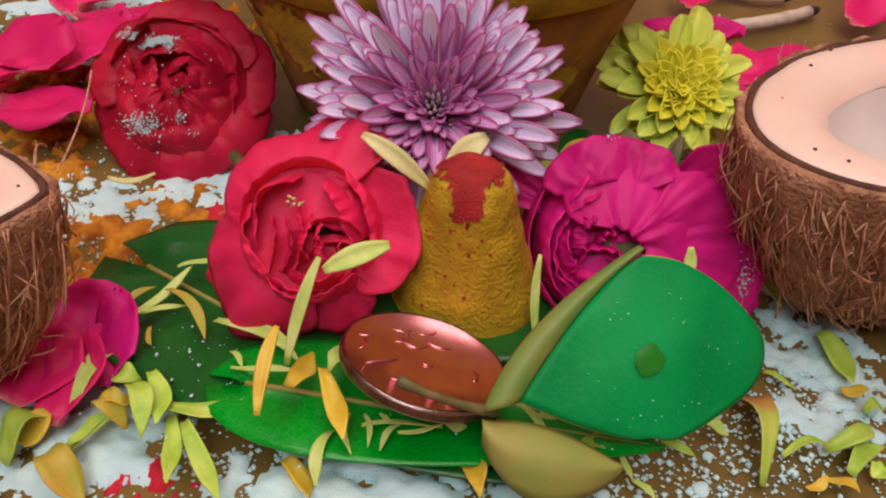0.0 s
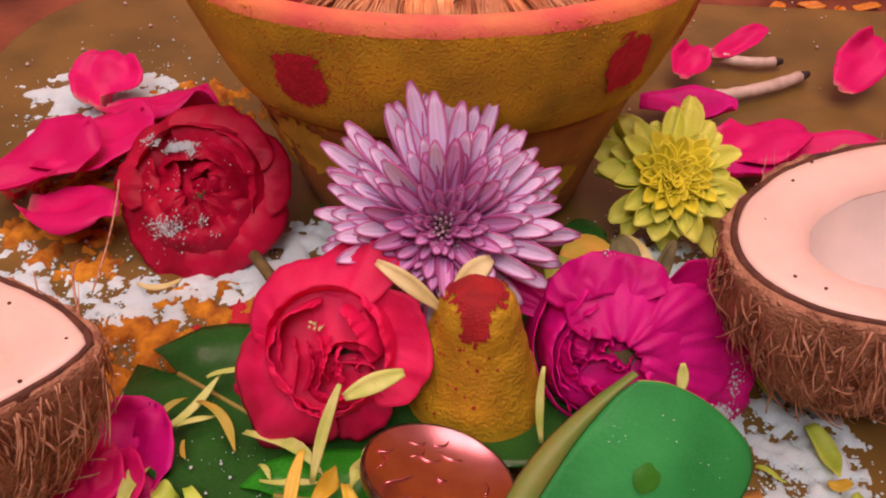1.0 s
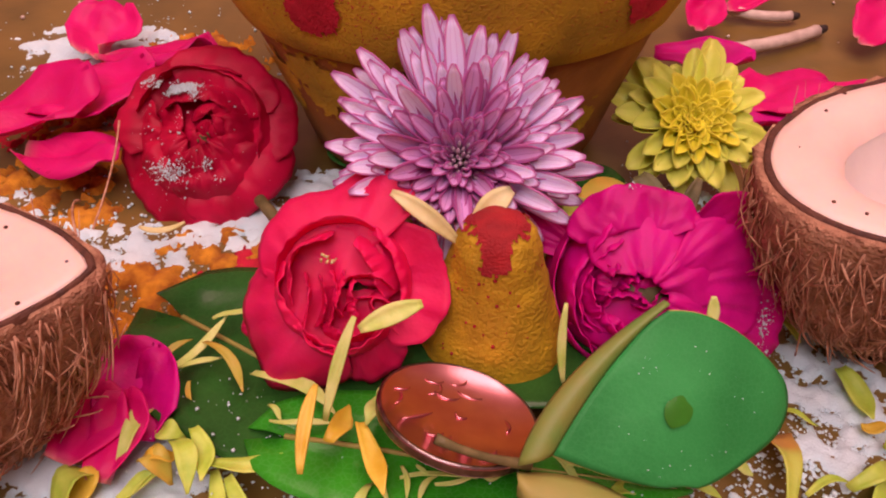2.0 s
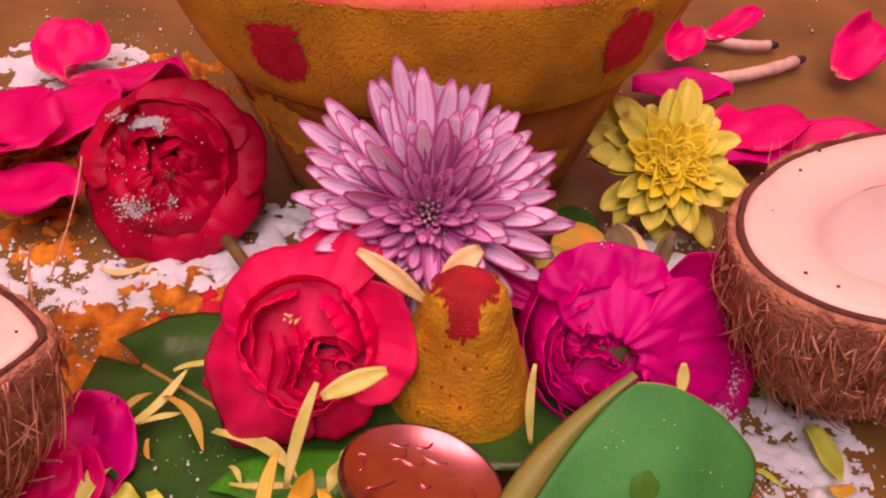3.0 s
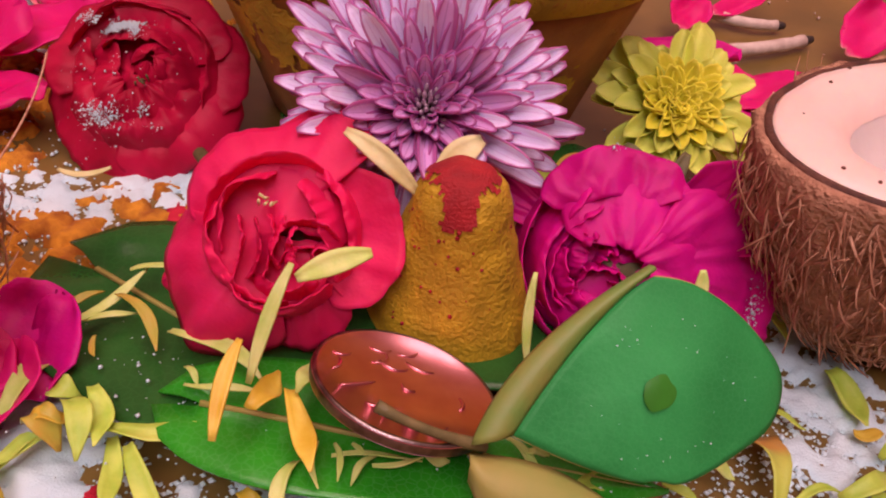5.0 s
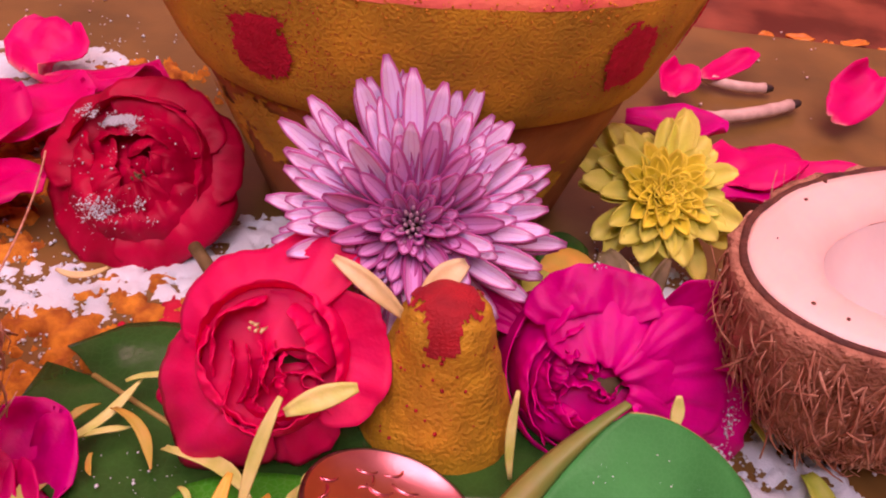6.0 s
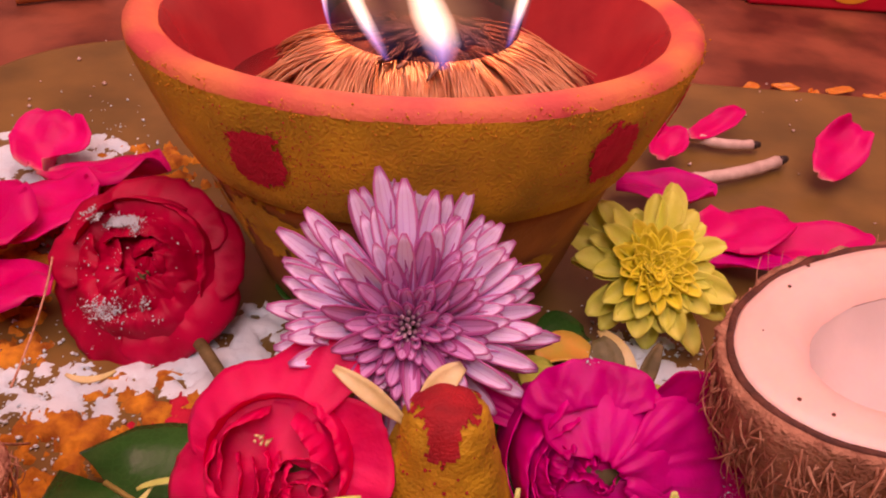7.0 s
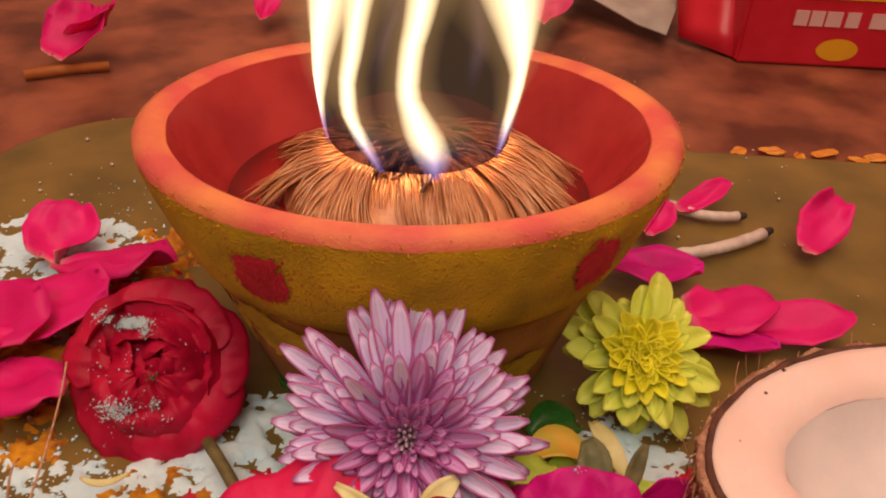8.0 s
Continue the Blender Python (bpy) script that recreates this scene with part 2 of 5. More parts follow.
ORSTK = material("orange_stick", (0.36, 0.10, 0.02), (0.46, 0.15, 0.03), 160, 0.7, 0.2, 900)



def flame_material(name, power, edge, core, glow=(1.0, 0.80, 0.55)):
    """Glowing tongue: u runs across it (soft edges), v from its foot (blue) to its tip."""
    m = bpy.data.materials.new(name)
    m.use_nodes = True
    nt = m.node_tree
    nt.nodes.clear()
    out = nt.nodes.new("ShaderNodeOutputMaterial")
    em = nt.nodes.new("ShaderNodeEmission")
    tr = nt.nodes.new("ShaderNodeBsdfTransparent")
    add = nt.nodes.new("ShaderNodeMixShader")
    uvn = nt.nodes.new("ShaderNodeUVMap")
    sep = nt.nodes.new("ShaderNodeSeparateXYZ")
    ramp = nt.nodes.new("ShaderNodeValToRGB")
    e = ramp.color_ramp.elements
    e[0].position, e[0].color = 0.0, (0.06, 0.06, 0.36, 1)
    e[1].position, e[1].color = 0.075, (*glow, 1)
    e.new(0.035).color = (0.34, 0.26, 0.46, 1)
    e.new(1.0).color = (1.0, 0.66, 0.30, 1)
    across = nt.nodes.new("ShaderNodeValToRGB")
    a = across.color_ramp.elements
    a[0].position, a[0].color = 0.0, (edge, edge, edge, 1)
    a[1].position, a[1].color = 1.0, (edge, edge, edge, 1)
    a.new(0.25).color = (core * 0.40, core * 0.40, core * 0.40, 1)
    a.new(0.50).color = (core, core, core, 1)
    a.new(0.75).color = (core * 0.40, core * 0.40, core * 0.40, 1)
    along = nt.nodes.new("ShaderNodeValToRGB")
    b = along.color_ramp.elements
    b[0].position, b[0].color = 0.0, (0.15, 0.15, 0.15, 1)
    b[1].position, b[1].color = 0.09, (1, 1, 1, 1)
    mul = nt.nodes.new("ShaderNodeMath")
    mul.operation = "MULTIPLY"
    nt.links.new(uvn.outputs[0], sep.inputs[0])
    nt.links.new(sep.outputs[1], ramp.inputs[0])
    nt.links.new(sep.outputs[0], across.inputs[0])
    nt.links.new(sep.outputs[1], along.inputs[0])
    nt.links.new(across.outputs[0], mul.inputs[0])
    nt.links.new(along.outputs[0], mul.inputs[1])
    nt.links.new(ramp.outputs[0], em.inputs[0])
    em.inputs[1].default_value = power
    nt.links.new(mul.outputs[0], add.inputs[0])
    nt.links.new(tr.outputs[0], add.inputs[1])
    nt.links.new(em.outputs[0], add.inputs[2])
    nt.links.new(add.outputs[0], out.inputs[0])
    return m


FLAME = flame_material("flame_glow", 4.2, 0.0, 0.97)
HALO = flame_material("flame_halo_glow", 0.9, 0.0, 0.34, (1.0, 0.56, 0.26))
VEIL = flame_material("flame_veil_glow", 0.26, 0.20, 0.20, (0.9, 0.55, 0.38))
SMOKE = bpy.data.materials.new("flame_core")
SMOKE.use_nodes = True
SMOKE.node_tree.nodes.clear()
so = SMOKE.node_tree.nodes.new("ShaderNodeOutputMaterial")
st = SMOKE.node_tree.nodes.new("ShaderNodeBsdfTransparent")
st.inputs[0].default_value = (0.16, 0.13, 0.18, 1)
SMOKE.node_tree.links.new(st.outputs[0], so.inputs[0])

# ---- building helpers ----


def thing(name, m, label, category, group="", kind=""):
    ob = new(name)
    ob.matrix_world = m
    return tagged(ob, label, category, group, kind)


def part(name, bm, mat, parent=None, label="", smooth=True, m=None):
    """One mesh object out of a bmesh, under its thing or part."""
    me = bpy.data.meshes.new(name)
    bm.normal_update()
    bm.to_mesh(me)
    bm.free()
    for p in me.polygons:
        p.use_smooth = smooth
    me.materials.append(mat)
    ob = new(name, me)
    if parent:
        ob.parent = parent
    if m is not None:
        ob.matrix_basis = m
    return tagged(ob, label)


def share(name, me, parent, m, label=""):
    ob = new(name, me)
    ob.parent = parent
    ob.matrix_basis = m
    return tagged(ob, label)


def facing(place, normal, spin=0.0):
    """A pose whose z axis points along normal; spin in degrees round it."""
    q = Vector(normal).normalized().to_track_quat("Z", "Y")
    return Matrix.Translation(place) @ q.to_matrix().to_4x4() @ pose(0, 0, 0, 0, 0, spin)


def shell(grid, thick, bm=None):
    """A closed thin skin over a grid of points (rows of Vectors), with u, v stored."""
    bm = bm or bmesh.new()
    uvl = bm.loops.layers.uv.verify()
    nv, nu = len(grid), len(grid[0])
    nor = [[None] * nu for _ in range(nv)]
    for j in range(nv):
        for i in range(nu):
            du = grid[j][min(i + 1, nu - 1)] - grid[j][max(i - 1, 0)]
            dv = grid[min(j + 1, nv - 1)][i] - grid[max(j - 1, 0)][i]
            n = du.cross(dv)
            nor[j][i] = n.normalized() if n.length > 1e-12 else Vector((0, 0, 1))
    top = [[bm.verts.new(grid[j][i] + nor[j][i] * thick / 2) for i in range(nu)] for j in range(nv)]
    low = [[bm.verts.new(grid[j][i] - nor[j][i] * thick / 2) for i in range(nu)] for j in range(nv)]

    def face(vs, uvs):
        f = bm.faces.new(vs)
        for lp, u in zip(f.loops, uvs):
            lp[uvl].uv = u

    for j in range(nv - 1):
        for i in range(nu - 1):
            q = [(j, i), (j, i + 1), (j + 1, i + 1), (j + 1, i)]
            uv = [(b / (nu - 1), a / (nv - 1)) for a, b in q]
            face([top[a][b] for a, b in q], uv)
            face([low[a][b] for a, b in reversed(q)], uv[::-1])
    ring = [(0, i) for i in range(nu)] + [(j, nu - 1) for j in range(1, nv)] + [(nv - 1, i) for i in range(nu - 2, -1, -1)] + [(j, 0) for j in range(nv - 2, 0, -1)]
    for k in range(len(ring)):
        (a, b), (c, d) = ring[k], ring[(k + 1) % len(ring)]
        uv = [(b / (nu - 1), a / (nv - 1)), (d / (nu - 1), c / (nv - 1))]
        face([low[a][b], low[c][d], top[c][d], top[a][b]], [uv[0], uv[1], uv[1], uv[0]])
    return bm


def tube(points, radii, bm=None, sides=6, closed_ends=True):
    """A round tube along points."""
    bm = bm or bmesh.new()
    rings = []
    for k, p in enumerate(points):
        d = (points[min(k + 1, len(points) - 1)] - points[max(k - 1, 0)]).normalized()
        a = d.cross(Vector((0, 0, 1)))
        a = a.normalized() if a.length > 1e-3 else Vector((1, 0, 0))
        b = d.cross(a)
        rings.append([bm.verts.new(p + radii[k] * (math.cos(s) * a + math.sin(s) * b)) for s in (2 * math.pi * i / sides for i in range(sides))])
    for r, q in zip(rings, rings[1:]):
        for i in range(sides):
            bm.faces.new((r[i], r[(i + 1) % sides], q[(i + 1) % sides], q[i]))
    if closed_ends:
        bm.faces.new(rings[0][::-1])
        bm.faces.new(rings[-1])
    return bm


def lathe(profile, sides=96, wob=0.0, seed=0.0, squash=None, bm=None, cap=True, first=True, last=True):
    """Turns (radius, z) pairs round z. squash(angle) scales the radius."""
    bm = bm or bmesh.new()
    rings = []
    for r, z in profile:
        ring = []
        for i in range(sides):
            a = 2 * math.pi * i / sides
            rr = r * (squash(a) if squash else 1.0)
            v = Vector((rr * math.cos(a), rr * math.sin(a), z))
            if wob:
                w = noise.noise(Vector((v.x * 180 + seed, v.y * 180, v.z * 180))) + 0.5 * noise.noise(Vector((v.x * 500 + seed, v.y * 500, v.z * 500)))
                v += wob * w * Vector((math.cos(a), math.sin(a), 0.5))
            ring.append(bm.verts.new(v))
        rings.append(ring)
    for p, q in zip(rings, rings[1:]):
        for i in range(sides):
            bm.faces.new((p[i], p[(i + 1) % sides], q[(i + 1) % sides], q[i]))
    if cap and first:
        bm.faces.new(rings[0][::-1])
    if cap and last:
        bm.faces.new(rings[-1])
    return bm


def crumb(bm, m):
    """A tiny eight-sided grain of unit size, placed by m."""
    v = [bm.verts.new(m @ Vector(p)) for p in ((1, 0, 0), (-1, 0, 0), (0, 1, 0), (0, -1, 0), (0, 0, 1), (0, 0, -1))]
    for a, b in ((0, 2), (2, 1), (1, 3), (3, 0)):
        bm.faces.new((v[a], v[b], v[4]))
        bm.faces.new((v[b], v[a], v[5]))


def bez(a, b, c, n):
    a, b, c = Vector(a), Vector(b), Vector(c)
    return [a * (1 - t) ** 2 + b * 2 * t * (1 - t) + c * t * t for t in (k / (n - 1) for k in range(n))]


# ---- the ground ----
bm = bmesh.new()
bmesh.ops.create_grid(bm, x_segments=40, y_segments=40, size=2.0)
for v in bm.verts:
    v.co.z = -0.0065 + 0.0006 * noise.noise(v.co * 9)
floor = part("floor", bm, FLOOR)
tagged(floor, "dark reddish-brown floor with scattered stains", "floor", kind="structure")

for name, x, y, sx, sy in (("wall_north", 0, 2.05, 4.2, 0.1), ("wall_south", 0, -2.05, 4.2, 0.1), ("wall_east", 2.05, 0, 0.1, 4.0), ("wall_west", -2.05, 0, 0.1, 4.0)):
    bm = bmesh.new()
    bmesh.ops.create_cube(bm, size=1, matrix=Matrix.Translation((x, y, 1.19)) @ Matrix.Diagonal((sx, sy, 2.40, 1)))
    tagged(part(name, bm, PLASTER, smooth=False), "plain warm painted plaster wall", "wall", kind="structure")

bm = bmesh.new()
bmesh.ops.create_cube(bm, size=1, matrix=Matrix.Translation((0, 0, 2.44)) @ Matrix.Diagonal((4.2, 4.2, 0.1, 1)))
tagged(part("ceiling", bm, PLASTER, smooth=False), "plain warm painted ceiling", "ceiling", kind="structure")

bm = bmesh.new()
outline = []
bx0, bx1, by0, by1, rc = -0.150, 0.235, -0.140, 0.308, 0.050
for cx, cy, a0 in ((bx1 - rc, by1 - rc, 0), (bx0 + rc, by1 - rc, 90), (bx0 + rc, by0 + rc, 180), (bx1 - rc, by0 + rc, 270)):
    for k in range(13):
        a = radians(a0 + 90 * k / 12)
        outline.append((cx + rc * math.cos(a), cy + rc * math.sin(a)))
levels = [(1.0, -0.0062), (1.0, -0.0015), (0.996, -0.0004), (0.990, 0.0)]
mid = Vector(((bx0 + bx1) / 2, (by0 + by1) / 2, 0))
rings = [[bm.verts.new((mid.x + (x - mid.x) * s, mid.y + (y - mid.y) * s, z)) for x, y in outline] for s, z in levels]
for p, q in zip(rings, rings[1:]):
    for i in range(len(p)):
        bm.faces.new((p[i], p[(i + 1) % len(p)], q[(i + 1) % len(p)], q[i]))
bm.faces.new(rings[-1])
board = part("altar_board", bm, BOARD, smooth=False)
tagged(board, "smooth olive-brown low board dusted with flour and powder", "board", kind="structure")


def blobs(spots, x, y):
    s = 0.0
    for cx, cy, rx, ry, h in spots:
        d = ((x - cx) / rx) ** 2 + ((y - cy) / ry) ** 2
        if d < 6:
            s += h * math.exp(-d)
    return s


def powder(name, spots, mat, label, x0, x1, y0, y1, seed, step=0.00065, base=0.0004, cut=0.36, thick=0.0026):
    """A thin uneven spread of powder: a height field that ends where the layer runs out."""
    bm = bmesh.new()
    nx, ny = int((x1 - x0) / step), int((y1 - y0) / step)
    verts = {}
    hs = {}
    for i in range(nx):
        for j in range(ny):
            x, y = x0 + i * step, y0 + j * step
            b = blobs(spots, x, y)
            if b < 0.04:
                continue
            n = noise.fractal(Vector((x * 190 + seed, y * 190, seed)), 0.8, 2.0, 5)
            f = noise.noise(Vector((x * 900 + seed, y * 900, 1.7)))
            h = b * (0.62 + 1.05 * n) + 0.50 * f * min(b, 0.6)
            hs[i, j] = h - cut
    for (i, j), h in hs.items():
        if all((i + a, j + b) in hs for a, b in ((1, 0), (0, 1), (1, 1))) and max(hs[i, j], hs[i + 1, j], hs[i, j + 1], hs[i + 1, j + 1]) > 0:
            quad = []
            for a, b in ((0, 0), (1, 0), (1, 1), (0, 1)):
                k = (i + a, j + b)
                if k not in verts:
                    hh = hs[k]
                    z = base + 0.6 * thick * min(1.0, max(hh, 0)) ** 0.8 + 0.00025 * noise.noise(Vector((k[0] * 1.3, k[1] * 1.3, seed)))
                    verts[k] = bm.verts.new((x0 + k[0] * step, y0 + k[1] * step, z if hh > 0 else -0.0006))
                quad.append(verts[k])
            bm.faces.new(quad)
    ob = part(name, bm, mat)
    return tagged(ob, label, "powder", kind="stuff")


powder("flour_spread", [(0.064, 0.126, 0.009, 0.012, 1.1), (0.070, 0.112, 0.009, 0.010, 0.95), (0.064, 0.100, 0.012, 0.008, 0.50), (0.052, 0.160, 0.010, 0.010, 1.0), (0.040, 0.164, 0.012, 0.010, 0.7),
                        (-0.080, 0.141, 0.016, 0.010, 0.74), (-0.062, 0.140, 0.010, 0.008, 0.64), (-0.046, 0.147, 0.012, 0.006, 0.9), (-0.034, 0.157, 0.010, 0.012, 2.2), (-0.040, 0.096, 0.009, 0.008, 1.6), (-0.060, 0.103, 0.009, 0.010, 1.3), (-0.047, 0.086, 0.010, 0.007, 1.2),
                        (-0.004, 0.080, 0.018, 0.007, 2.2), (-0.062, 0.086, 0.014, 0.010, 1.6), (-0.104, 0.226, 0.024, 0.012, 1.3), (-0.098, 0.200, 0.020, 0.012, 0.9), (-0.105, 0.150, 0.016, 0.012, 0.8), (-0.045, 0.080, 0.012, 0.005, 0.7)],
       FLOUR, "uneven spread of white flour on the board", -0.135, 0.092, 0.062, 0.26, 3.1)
powder("turmeric_spread", [(-0.057, 0.132, 0.012, 0.010, 1.0), (-0.064, 0.120, 0.011, 0.009, 0.92), (-0.047, 0.143, 0.010, 0.007, 0.7), (-0.078, 0.150, 0.012, 0.006, 0.6), (-0.090, 0.186, 0.020, 0.018, 0.9), (-0.092, 0.160, 0.014, 0.008, 0.7), (-0.075, 0.222, 0.020, 0.014, 0.8), (0.046, 0.150, 0.008, 0.008, 0.7)],
       TURM, "orange turmeric powder smeared over the board", -0.135, 0.08, 0.10, 0.26, 9.4, base=0.0012, thick=0.0028)
powder("kumkum_spread", [(-0.042, 0.136, 0.009, 0.008, 0.8), (-0.080, 0.205, 0.022, 0.016, 0.6), (-0.030, 0.1405, 0.006, 0.010, 0.7), (-0.034, 0.079, 0.008, 0.006, 0.7), (-0.105, 0.186, 0.012, 0.014, 0.7), (0.060, 0.150, 0.010, 0.012, 0.7)],
       KUM, "dark red kumkum powder smeared over the board", -0.135, 0.09, 0.065, 0.25, 17.7, base=0.0009, thick=0.0026)


def grains(name, areas, count, mat, label, seed, size=(0.00025, 0.0008), level=0.0002):
    rnd = random.Random(seed)
    bm = bmesh.new()
    for _ in range(count):
        cx, cy, rx, ry = rnd.choice(areas)
        x, y = rnd.gauss(cx, rx), rnd.gauss(cy, ry)
        s = size[0] + (size[1] - size[0]) * rnd.random() ** 3
        z = level + s * 0.4
        pts = [Vector((x, y, z)) + Vector(d) * s * rnd.uniform(0.6, 1.2) for d in ((1, 0, 0), (-1, 0, 0), (0, 1, 0), (0, -1, 0), (0, 0, 0.8), (0, 0, -0.8))]
        v = [bm.verts.new(p) for p in pts]
        for a, b in ((0, 2), (2, 1), (1, 3), (3, 0)):
            bm.faces.new((v[a], v[b], v[4]))
            bm.faces.new((v[b], v[a], v[5]))
    return tagged(part(name, bm, mat), label, "grains", kind="stuff")


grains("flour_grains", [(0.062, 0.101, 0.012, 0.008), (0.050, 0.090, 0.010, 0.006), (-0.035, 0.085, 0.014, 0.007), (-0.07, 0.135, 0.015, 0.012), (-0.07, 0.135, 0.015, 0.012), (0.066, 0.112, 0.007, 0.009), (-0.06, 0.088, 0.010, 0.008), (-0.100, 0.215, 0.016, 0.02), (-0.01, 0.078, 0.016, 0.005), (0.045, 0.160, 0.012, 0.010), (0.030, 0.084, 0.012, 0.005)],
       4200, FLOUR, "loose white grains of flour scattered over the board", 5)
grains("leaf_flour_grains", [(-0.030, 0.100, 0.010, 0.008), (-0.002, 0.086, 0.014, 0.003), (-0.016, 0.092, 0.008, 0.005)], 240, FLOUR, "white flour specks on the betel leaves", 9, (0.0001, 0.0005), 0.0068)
grains("far_crumbs", [(0.12, 0.24, 0.03, 0.03), (-0.11, 0.25, 0.02, 0.02), (0.10, 0.29, 0.02, 0.01)], 40, STICK, "a few pale crumbs on the board", 6, (0.0004, 0.0011))

# ---- betel leaves ----


def heart(length, width, cup, wave, seed, nv=21, nu=25, droop=0.0):
    """A betel leaf's grid: stalk end at the origin, tip along +x."""
    g = []
    for j in range(nv):
        s = -1 + 2 * j / (nv - 1)
        row = []
        for i in range(nu):
            t = i / (nu - 1)
            w = width / 2 * (math.sin(math.pi * min(1, t * 0.999 + 0.001) ** 0.62)) ** 0.75 * (1 - 0.25 * t)
            x = length * t - (0.10 * length * (1 - t) ** 2 * abs(s) ** 1.5)
            y = s * w
            z = cup * (s * s) * (w / (width / 2)) + wave * noise.noise(Vector((t * 3 + seed, s * 2, seed))) - droop * t * t
            row.append(Vector((x, y, z)))
        g.append(row)
    return g


def transpose_uv(g):
    return [list(r) for r in zip(*g)]


def betel(m, length, width, cup, wave, seed, mat, label, name="betel_leaf"):
    th = thing(name, m, label, "leaf", "betel leaves")
    part("blade", shell(transpose_uv(heart(length, width, cup, wave, seed)), 0.0004), mat, th)
    bm = tube([Vector((length * t, 0, 0.0002 + wave * noise.noise(Vector((t * 3 + seed, 0, seed))))) for t in (0, 0.2, 0.4, 0.6, 0.8, 0.97)], [0.0005, 0.00045, 0.0004, 0.0003, 0.0002, 0.0001], sides=5)
    part("midrib", bm, LEAFE, th, "pale raised midrib")
    return th


betel(pose(-0.0480, 0.1180, 0.0052, 0, 0, -26), 0.084, 0.043, 0.0010, 0.0012, 1.2, LEAF, "dark glossy green betel leaf lying flat under the flowers")
betel(pose(-0.0235, 0.0925, 0.0070, 0, 1, -3), 0.062, 0.024, 0.0006, 0.0008, 4.4, LEAFB, "bright green betel leaf lying under the coin")
betel(pose(0.000, 0.118, 0.0062, 0, 0, 8), 0.058, 0.040, 0.0012, 0.0010, 7.7, LEAF, "dark green betel leaf under the magenta rose")
betel(pose(-0.028, 0.178, 0.0040, 4, -6, -20), 0.044, 0.022, 0.0014, 0.0012, 9.9, LEAF, "dark green leaf tucked under the clay bowl")


def folded_leaf():
    th = thing("folded_betel_leaf", pose(0, 0, 0), "fresh green betel leaf folded up with its stalk across the coin", "leaf", "betel leaves")
    top, right, low, left = Vector((0.0315, 0.1018, 0.0317)), Vector((0.0526, 0.0957, 0.0186)), Vector((0.0352, 0.0856, 0.0123)), Vector((0.0166, 0.0858, 0.0172))
    c = Vector((0.0330, 0.0924, 0.0206))
    nrm = Vector((0.17, -0.74, 0.65)).normalized()
    n = 29
    crest = bez(left, (0.0236, 0.0960, 0.0270), top, n)
    east = bez(low, (0.0396, 0.0850, 0.0107), right, n)
    south = bez(left, (0.0300, 0.0842, 0.0121), low, n)
    north = bez(top, (0.0452, 0.1024, 0.0291), right, n)
    g = []
    for j in range(n):
        v = j / (n - 1)
        row = []
        for i in range(n):
            u = i / (n - 1)
            p = south[i].lerp(north[i], v) + crest[j].lerp(east[j], u) - (left.lerp(low, u)).lerp(top.lerp(right, u), v)
            for cu, cv, size, pull in ((1, 1, 0.20, 0.10), (1, 0, 0.24, 0.06), (0, 1, 0.22, 0.05)):
                d = math.hypot(u - cu, v - cv)
                if d < size:
                    p = p.lerp(c, pull * (1 - d / size) ** 1.5)
            belly = 16 * u * (1 - u) * v * (1 - v)
            p = p + nrm * (0.0013 * belly + 0.0007 * noise.noise(p * 110) * min(1.0, 2 * belly + 0.3) - 0.0016 * max(0.0, v - 0.75) ** 2 * 16 * u)
            row.append(p)
        g.append(row)
    blade = part("blade", shell(g, 0.0004), LEAFT, th)
    loop = g[0] + [r[-1] for r in g[1:]] + g[-1][-2::-1]
    part("leaf_edge", tube(loop, [0.00016] * len(loop), sides=5), LEAFE, blade, "thin pale leaf edge")
    # the margin that rolls back from the crest
    outer = bez((0.0120, 0.0841, 0.0166), (0.0152, 0.0926, 0.0250), top + Vector((-0.0004, 0.0006, 0.0002)), n)
    g = []
    for j in range(n):
        a, b = crest[j] + Vector((0, 0.0002, 0)), outer[j]
        row = [a.lerp(b, k / 6) + nrm * 0.0010 * math.sin(math.pi * k / 6) for k in range(7)]
        wd = (b - a).length
        row += [b + Vector((0.02, 0.55, -0.5)) * wd * k for k in (0.25, 0.55)]
        g.append(row)
    part("rolled_margin", shell(g, 0.0004), LEAFM, th, "olive-brown rolled leaf margin")
    # the lower lobe, showing its underside
    a, b = Vector((0.0118, 0.0846, 0.0142)), Vector((0.0312, 0.0838, 0.0080))
    g = []
    for i in range(17):
        t = i / 16
        base = a.lerp(b, t) + Vector((0, 0.0010, 0.0016)) * math.sin(math.pi * t)
        wd = 0.0105 * (math.sin(math.pi * (t * 0.95 + 0.03) ** 0.75) ** 0.8)
        row = []
        for j in range(9):
            s = j / 8
            row.append(base + Vector((0.10, -0.80, -0.35)) * wd * s + Vector((0, 0.15, -0.55)) * wd * 0.5 * s * s + Vector((0, -0.3, 0.6)) * 0.0030 * math.sin(math.pi * s))
        g.append(row)
    part("lower_lobe", shell(g, 0.0004), LEAFU, th, "dull olive underside of the folded lobe")
    pts = bez((0.0005, 0.0840, 0.0215), (0.006, 0.0830, 0.0190), (0.0135, 0.0858, 0.0145), 9)
    part("stalk", tube(pts, [0.0008, 0.0007, 0.0006, 0.0006, 0.0006, 0.0006, 0.0007, 0.0008, 0.0009], sides=8), STEM, th, "grey-green cut stalk")
    # a wet stain on the blade
    bm = bmesh.new()
    eu, ew = (right - left).normalized(), (top - low).normalized()
    sc = c + nrm * 0.0024
    ctr = bm.verts.new(sc)
    rim = []
